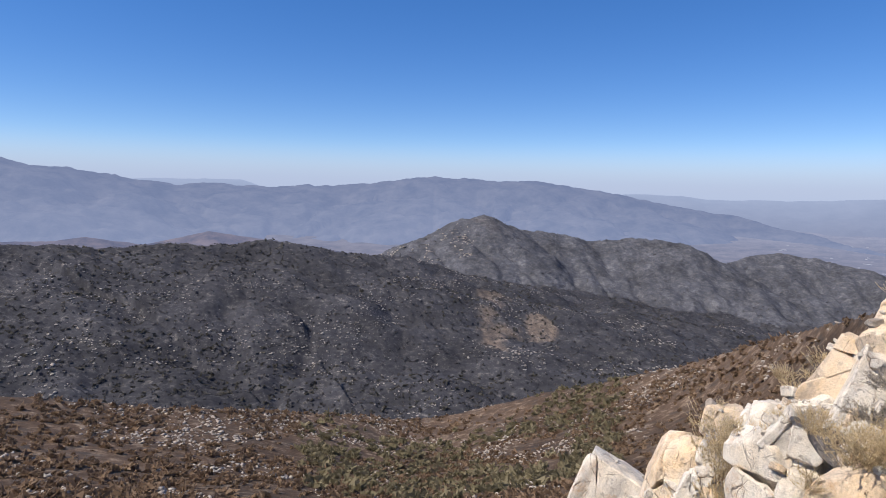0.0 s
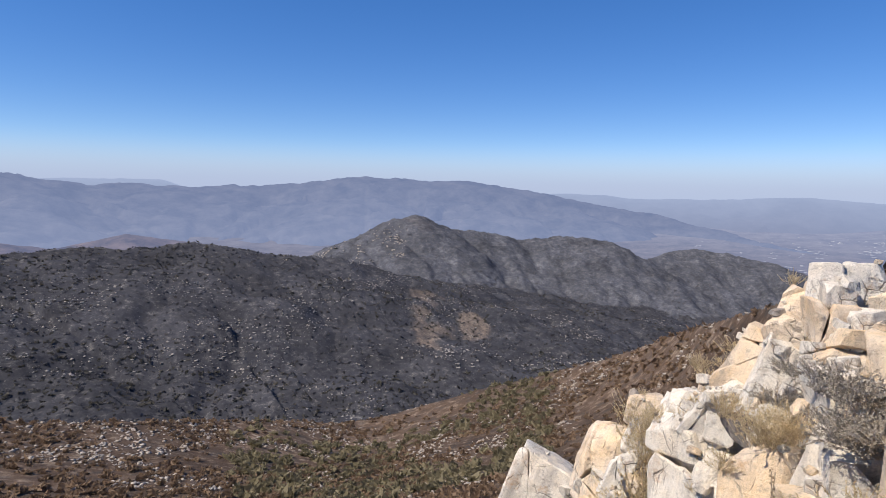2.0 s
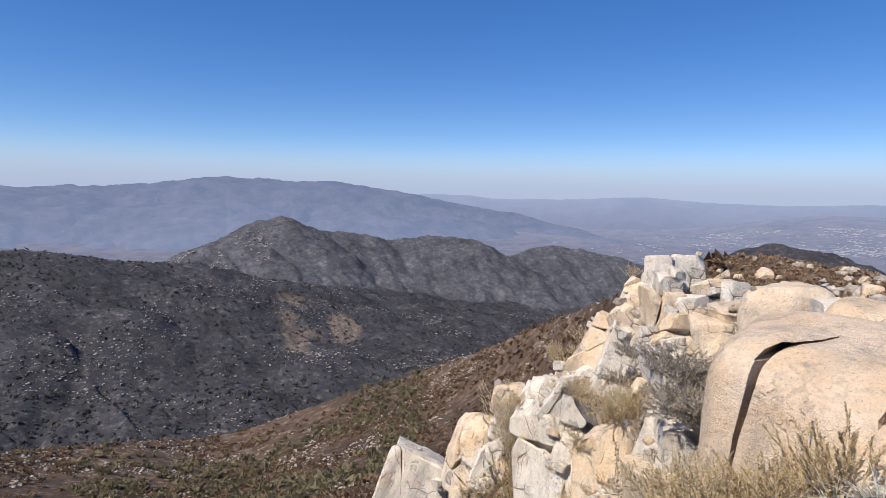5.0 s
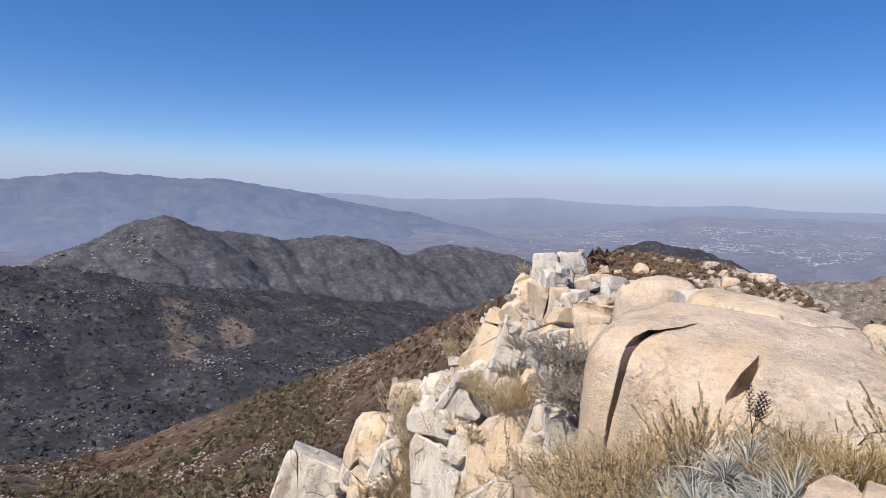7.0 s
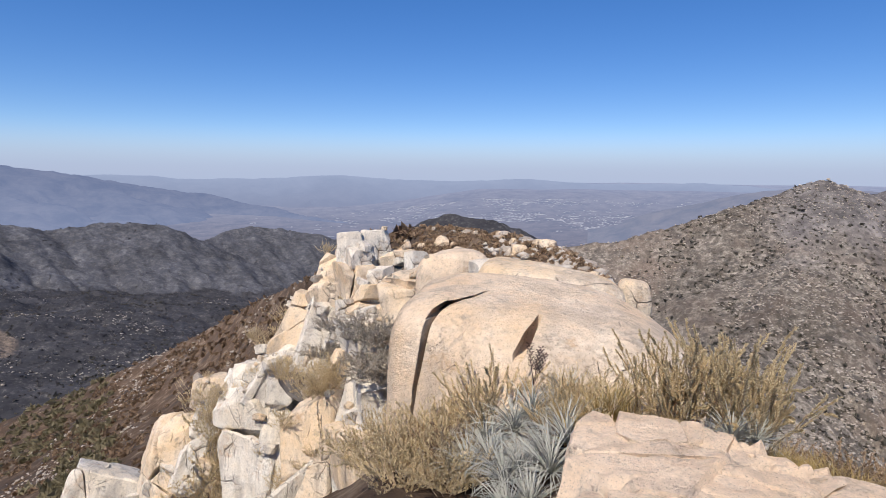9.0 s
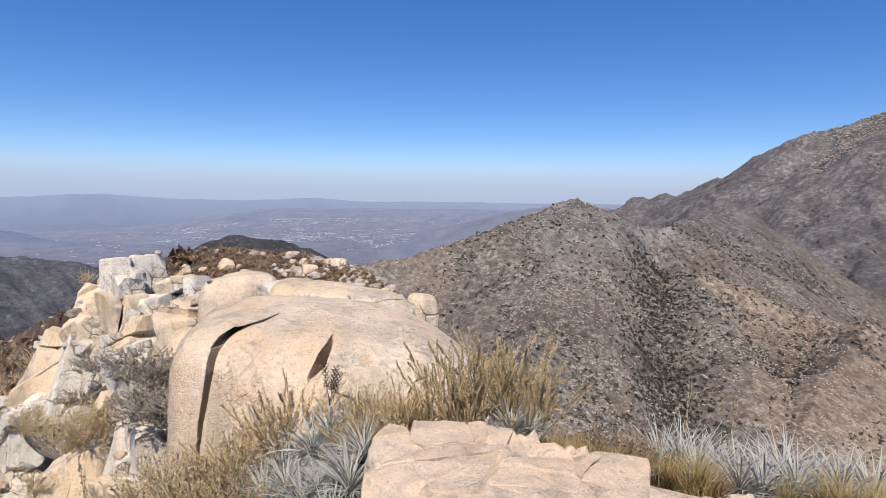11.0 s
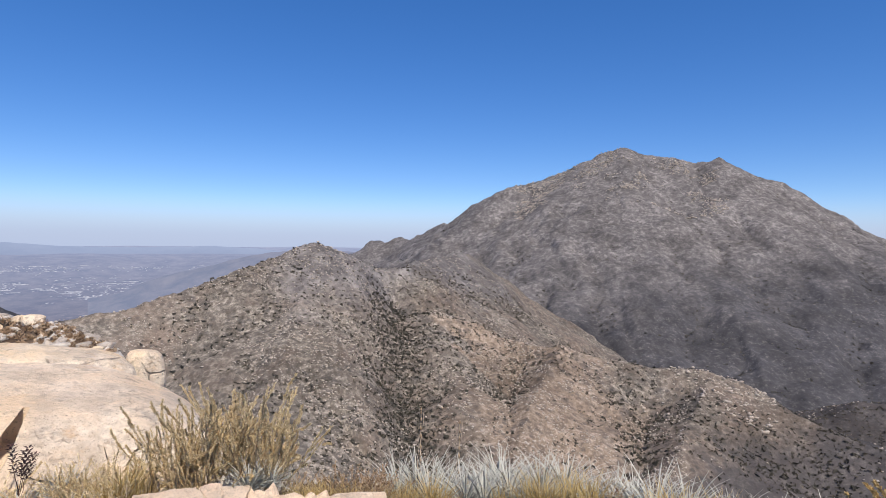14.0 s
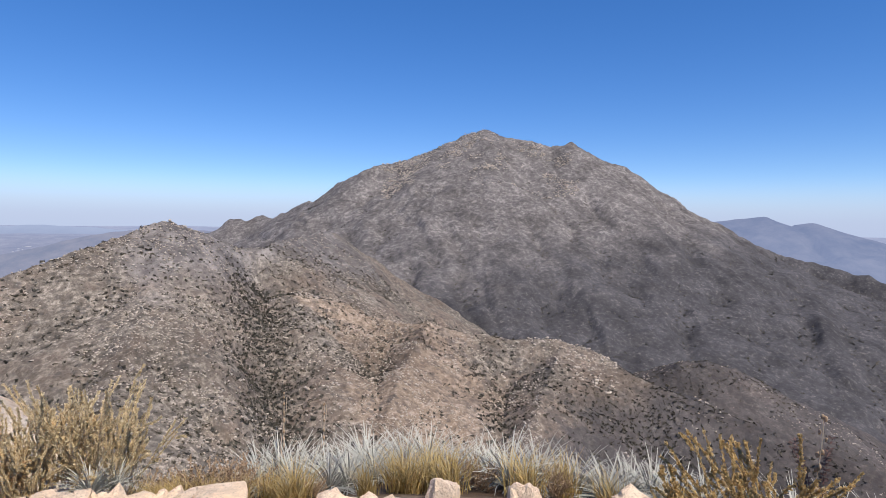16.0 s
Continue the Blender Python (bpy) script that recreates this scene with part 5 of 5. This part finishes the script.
def dark_stem(seed, height=0.42):
    """A dark-leaved stem: whorls of short stiff leaves."""
    rs = np.random.RandomState(seed)
    root = new("dark_stem_plant")
    k = 6
    t = np.linspace(0, 1, k)
    lines = []
    for _ in range(4):
        tip = np.array([rs.normal(0, 0.09), rs.normal(0, 0.05), height * (0.7 + 0.3 * rs.rand())])
        lines.append(t[:, None] * tip + rs.normal(0, 0.01, (k, 3)))
    lines = np.array(lines)
    co, faces = strips(lines, np.tile(0.010 * (1.1 - t), (4, 1)))
    part("stem", mesh_from("stem", co, faces), DARK_LEAF, root, "thin dark stems")
    co = []
    for line in lines:
        for u in np.linspace(0.45, 1, 9):
            p = line[0] + (line[-1] - line[0]) * u
            for j in range(5):
                a = j * 1.257 + u * 9
                d = np.array([math.cos(a), math.sin(a), 0.35]) * 0.05
                s = np.array([-math.sin(a), math.cos(a), 0]) * 0.011
                co += [p, p + d * 0.5 + s, p + d, p + d * 0.5 - s]
    co = np.array(co)
    part("foliage", mesh_from("foliage", co, np.arange(len(co)).reshape(-1, 4)), DARK_LEAF, root)
    return tagged(root, "small plant with whorls of dark stiff leaves", "plant")


set_down(dark_stem(1), -58.3, 4.75, 0.85, 0, z=-0.14)
set_down(dark_stem(3, 0.8), -141.6, 4.7, 0.8, 30, z=-0.3)


def dry_stalk(az, far, z, height):
    rs = np.random.RandomState(int(-az * 10))
    k = 9
    t = np.linspace(0, 1, k)
    root = new("dry_stalk")
    line = np.stack([0.03 * np.sin(t * 5), 0 * t, t * height], 1)[None]
    co, faces = strips(line, np.full((1, k), 0.012))
    co2, faces2 = strips(line[:, :, [1, 0, 2]], np.full((1, k), 0.012))
    part("stem", mesh_from("stem", np.vstack([co, co2]), np.vstack([faces, faces2 + len(co)])), TWIG, root)
    v, f = SPHERE[2]
    for i in range(2, k):
        for side in (-1, 1):
            me = mesh_from("seed_head", v * (0.011, 0.011, 0.02) * (0.7 + 0.5 * rs.rand()) + rs.normal(0, 0.002, v.shape) + line[0][i] + (side * (0.008 + 0.02 * rs.rand()), 0, 0.05 * rs.rand()), f)
            part("seed_head", me, RUST_LEAF, root, "brown withered seed head")
    tagged(root, "dead brown flower stalk with withered seed heads", "plant")
    return set_down(root, az, far, 1.0, 0, z=z)


dry_stalk(-36.5, 8.6, -2.75, 0.75)
dry_stalk(-141.5, 4.6, -0.55, 0.95)
dry_stalk(-92.4, 6.2, -0.95, 0.75)
dry_stalk(-96.2, 6.2, -1.05, 0.75)


# small dry plants rooted in the cracks of the outcrop
crevice = shrub("crevice_shrub", "small dry straw shrub rooted in a granite crevice", 18, 0.34, 0.28, 26, 40, 0.018, 0.2, BROOM, 0.5, 0.08, 2)
rs = np.random.RandomState(61)
graph = bpy.context.evaluated_depsgraph_get()
set_down(crevice, -64.9, 4.35, 0.8, 0, z=-0.3)
crevice.matrix_basis = pose(*crevice.matrix_basis.translation)
count = 1
for k in range(160):
    x, y, _ = spot(rs.uniform(-47, -25), 0, rs.uniform(9.5, 18))
    hit, place, normal, _, ob, _ = scene.ray_cast(graph, Vector((x, y, 6)), Vector((0, 0, -1)))
    if hit and ob.name.startswith("boulder") and 0.2 < normal.z < 0.85 and count < 34:
        m = pose(place.x, place.y, place.z - 0.03, 0, 0, rs.rand() * 360) @ Matrix.Scale(0.5 + 0.7 * rs.rand(), 4)
        if count:
            copy_thing(crevice, m)
        count += 1

# ---- scrub and stones of the slopes ----
def clumps(points, sizes, tris, seed, flat=0.75, leaf=0.24):
    """Scrub: for each place a ragged clump of small leaf-like triangles."""
    rs = np.random.RandomState(seed)
    n = len(points)
    d = rs.normal(0, 1, (n, tris, 3))
    d /= np.linalg.norm(d, axis=2)[..., None]
    d[..., 2] = np.abs(d[..., 2]) * flat
    lop = 1 + 0.45 * rs.normal(0, 1, (n, 1, 3)) * (1, 1, 0.4)
    c = points[:, None] + d * sizes[:, None, None] * (0.25 + 0.3 * rs.rand(n, tris, 1)) * lop
    e1 = rs.normal(0, 1, (n, tris, 3)) * sizes[:, None, None] * leaf
    e2 = rs.normal(0, 1, (n, tris, 3)) * sizes[:, None, None] * leaf
    co = np.stack([c - e1, c + e1 * 0.6 + e2, c + e1 * 0.5 - e2], 2).reshape(-1, 3)
    return co, np.arange(len(co)).reshape(-1, 3)


OCTA = np.array([(1, 0, 0), (-1, 0, 0), (0, 1, 0), (0, -1, 0), (0, 0, 1), (0, 0, -0.6), (0.7, 0.7, 0.5), (-0.7, 0.6, 0.6), (0.6, -0.7, 0.55), (-0.6, -0.7, 0.5)], float)
OCTA_F = np.array([(4, 6, 7), (4, 7, 9), (4, 9, 8), (4, 8, 6), (6, 0, 2), (6, 2, 7), (7, 2, 1), (7, 1, 9), (9, 1, 3), (9, 3, 8), (8, 3, 0), (8, 0, 6), (0, 5, 2), (2, 5, 1), (1, 5, 3), (3, 5, 0)])


def stones(points, sizes, seed):
    rs = np.random.RandomState(seed)
    n = len(points)
    v = OCTA[None] * (1 + 0.35 * rs.normal(0, 1, (n, 10, 1)).clip(-1.5, 1.5)) * (0.5 + 0.35 * rs.rand(n, 1, 3)) * sizes[:, None, None] * (1, 1, 0.75)
    a = rs.rand(n) * 2 * math.pi
    c, s = np.cos(a)[:, None], np.sin(a)[:, None]
    v = np.stack([v[..., 0] * c - v[..., 1] * s, v[..., 0] * s + v[..., 1] * c, v[..., 2]], 2) + points[:, None]
    return v.reshape(-1, 3), (np.arange(n)[:, None, None] * 10 + OCTA_F[None]).reshape(-1, 3)


def sown(count, az0, az1, r0, r1, seed, member=None, power=2.0, patch=None, hollow=None):
    """Random places on the ground within bearings and distances; member: only on those ridges; patch: keep where a noise is high; hollow: keep in hollows."""
    rs = np.random.RandomState(seed)
    a = np.radians(rs.uniform(az0, az1, count))
    r = (r0 ** power + (r1 ** power - r0 ** power) * rs.rand(count)) ** (1 / power)
    x, y = -np.sin(a) * r, np.cos(a) * r
    if patch:
        size, level, pseed = patch
        keep = fbm(x, y, size, pseed, 4) + rs.normal(0, 0.08, count) > level
        x, y, r = x[keep], y[keep], r[keep]
    z, kind = ground_height(x, y, True)
    if member is not None:
        ids = [0 if m == "own" else (len(NAMES) + 1 if m == "floor" else NAMES.index(m) + 1) for m in member]
        keep = np.isin(kind, ids)
        x, y, z, r = x[keep], y[keep], z[keep], r[keep]
    if hollow:
        reach, least = hollow
        rim = sum(ground_height(x + reach * math.cos(b), y + reach * math.sin(b)) for b in (0, 1.57, 3.14, 4.71)) / 4
        keep = rim - z + rs.normal(0, 0.3, len(x)) > least
        x, y, z, r = x[keep], y[keep], z[keep], r[keep]
    return np.stack([x, y, z], 1), r


def stuff(name, co, faces, mat, label, category):
    me = mesh_from(name, co, faces)
    me.materials.append(mat)
    return tagged(new(name, me), label, category, kind="stuff")


HIGH = ["mountain"]
STONY = ["pyramid", "tan", "knob", "pyramid_spur", "tan_spur", "tan_spur_right"]
rs = np.random.RandomState(77)
# slope below the ridge
p, r = sown(13000, -46, 46, 22, 250, 1, ["own"], 1.6, (25, -0.12, 53))
stuff("scrub", *clumps(p, rs.uniform(0.5, 1.5, len(p)), 26, 2), SCRUB_BROWN, "brown dry scrub on the slope below the ridge", "scrub")
p, r = sown(1800, -18, 14, 90, 240, 3, ["own"], 1.8, (70, 0.0, 55))
stuff("scrub", *clumps(p, rs.uniform(0.9, 2.4, len(p)), 30, 4), SCRUB_GREEN, "olive-green bushes on the slope below the ridge", "scrub")
p, r = sown(26000, -46, 46, 20, 240, 5, ["own"], 1.6, (16, 0.17, 57))
stuff("slope_stones", *stones(p, rs.uniform(0.2, 0.8, len(p)) ** 1.3, 6), STONE, "pale stones strewn over the brown slope", "stones")
# knoll behind the blocks
p, r = sown(1500, -68, -40, 16, 44, 7, ["own"], 1.6, (5, 0.0, 58))
stuff("slope_stones", *stones(p, rs.uniform(0.15, 0.5, len(p)), 8), PALE_STONE, "pale boulders strewn over the knoll", "stones")
p, r = sown(4200, -68, -38, 15, 46, 9, ["own"], 1.6, (6, -0.16, 52))
stuff("scrub", *clumps(p, rs.uniform(0.25, 0.55, len(p)), 70, 10, 0.75, 0.11), RUST_LEAF, "brown dry scrub on the knoll", "scrub")
# hills across the gullies
p, r = sown(54000, -150, -54, 90, 560, 11, STONY, 1.8, (38, 0.03, 64))
stuff("scrub", *clumps(p, 0.4 + 1.5 * rs.rand(len(p)) ** 2.4, 7, 12), SCRUB_GREY, "grey-green scrub dotted over the stony hills", "scrub")
p, r = sown(22000, -150, -54, 90, 560, 13, STONY, 1.9, (30, 0.08, 59))
stuff("slope_stones", *stones(p, 0.3 + 1.0 * rs.rand(len(p)) ** 2, 14), STONE, "pale rocks strewn over the stony hills", "stones")
p, r = sown(46000, -116, -58, 90, 420, 33, STONY, 1.8, (22, 0.10, 73))
stuff("slope_stones", *stones(p, 0.25 + 0.85 * rs.rand(len(p)) ** 2.4, 34), STONE, "whitish rocks in patches on the stony hills", "stones")
rs2 = np.random.RandomState(5)
way = np.array([spot(*q)[:2] for q in GULLY])
leg, u = rs2.randint(0, len(way) - 1, 3800), rs2.rand(3800)[:, None]
p = way[leg] * (1 - u) + way[leg + 1] * u + rs2.normal(0, 11, (3800, 2))
p = np.column_stack([p, ground_height(p[:, 0], p[:, 1])])
stuff("scrub", *clumps(p, 0.6 + 1.6 * rs2.rand(len(p)) ** 3, 9, 36), DARK_SCRUB, "dark evergreen scrub filling the gully under the saddle", "scrub")
p, r = sown(28000, -150, -56, 100, 560, 29, STONY, 1.8, None, (14, 0.55))
stuff("scrub", *clumps(p, 0.7 + 1.5 * rs.rand(len(p)) ** 2, 8, 30), DARK_SCRUB, "dark evergreen scrub in the gullies", "scrub")
p, r = sown(9000, -146, -109, 90, 380, 37, STONY, 1.8, (26, -0.02, 75))
stuff("scrub", *clumps(p, 0.5 + 1.5 * rs.rand(len(p)) ** 2, 8, 38), DARK_SCRUB, "dark evergreen scrub on the charred lower slope", "scrub")
# burnt valley and its far side
p, r = sown(30000, -46, 46, 250, 1500, 15, ["burnt", "floor", "cone", "dark_hill"], 1.4)
stuff("scrub", *clumps(p, 1.0 + 2.4 * rs.rand(len(p)) ** 2, 8, 16), SCRUB_BURNT, "charred dark scrub on the burnt hillside", "scrub")
p, r = sown(14000, -46, 46, 300, 1100, 31, ["burnt", "floor", "cone"], 1.5, (110, 0.12, 68))
stuff("scrub", *clumps(p, 1.6 + 2.6 * rs.rand(len(p)) ** 2, 8, 32), DARK_SCRUB, "dark evergreen bushes in the burnt valley", "scrub")
p, r = sown(34000, -46, 46, 250, 1000, 17, ["burnt", "floor"], 1.5, (60, 0.08, 61))
stuff("slope_stones", *stones(p, 0.5 + 1.5 * rs.rand(len(p)) ** 2.4, 18), GREY_STONE, "pale rocks on the burnt hillside", "stones")
p, r = sown(26000, -150, -80, 600, 1600, 19, HIGH, 1.5, None, (32, 1.6))
stuff("scrub", *clumps(p, 1.2 + 2.6 * rs.rand(len(p)) ** 2, 7, 20), DARK_SCRUB, "dark scrub dotted over the mountain", "scrub")
p, r = sown(900, -3, 7, 1120, 1340, 25, ["cone"], 2.0, (50, 0.14, 74))
stuff("slope_stones", *stones(p, 1.5 + 3.2 * rs.rand(len(p)) ** 2, 26), STONE, "pale crags on the shoulder of the cone hill", "stones")
p, r = sown(9000, -119, -100, 1260, 1500, 27, HIGH, 2.0, (55, 0.12, 71))
stuff("slope_stones", *stones(p, 1.2 + 3.0 * rs.rand(len(p)) ** 2, 28), STONE, "pale crags below the mountain's summit", "stones")
p, r = sown(620, -123, -112, 325, 368, 41, STONY, 2.0, (18, 0.06, 79))
stuff("slope_stones", *stones(p, 0.5 + 1.6 * rs.rand(len(p)) ** 2, 42), STONE, "pale crags along the brow of the near hill", "stones")
# rubble under the cliff
p, r = sown(700, -25, -14, 17, 24, 21, ["own"])
stuff("rubble", *stones(p + (0, 0, 0.1), rs.uniform(0.15, 0.6, len(p)), 22), STONE, "grey and white rock rubble below the cliff", "stones")


# the far town: low pale roofs on the plain, air haze painted on as emission
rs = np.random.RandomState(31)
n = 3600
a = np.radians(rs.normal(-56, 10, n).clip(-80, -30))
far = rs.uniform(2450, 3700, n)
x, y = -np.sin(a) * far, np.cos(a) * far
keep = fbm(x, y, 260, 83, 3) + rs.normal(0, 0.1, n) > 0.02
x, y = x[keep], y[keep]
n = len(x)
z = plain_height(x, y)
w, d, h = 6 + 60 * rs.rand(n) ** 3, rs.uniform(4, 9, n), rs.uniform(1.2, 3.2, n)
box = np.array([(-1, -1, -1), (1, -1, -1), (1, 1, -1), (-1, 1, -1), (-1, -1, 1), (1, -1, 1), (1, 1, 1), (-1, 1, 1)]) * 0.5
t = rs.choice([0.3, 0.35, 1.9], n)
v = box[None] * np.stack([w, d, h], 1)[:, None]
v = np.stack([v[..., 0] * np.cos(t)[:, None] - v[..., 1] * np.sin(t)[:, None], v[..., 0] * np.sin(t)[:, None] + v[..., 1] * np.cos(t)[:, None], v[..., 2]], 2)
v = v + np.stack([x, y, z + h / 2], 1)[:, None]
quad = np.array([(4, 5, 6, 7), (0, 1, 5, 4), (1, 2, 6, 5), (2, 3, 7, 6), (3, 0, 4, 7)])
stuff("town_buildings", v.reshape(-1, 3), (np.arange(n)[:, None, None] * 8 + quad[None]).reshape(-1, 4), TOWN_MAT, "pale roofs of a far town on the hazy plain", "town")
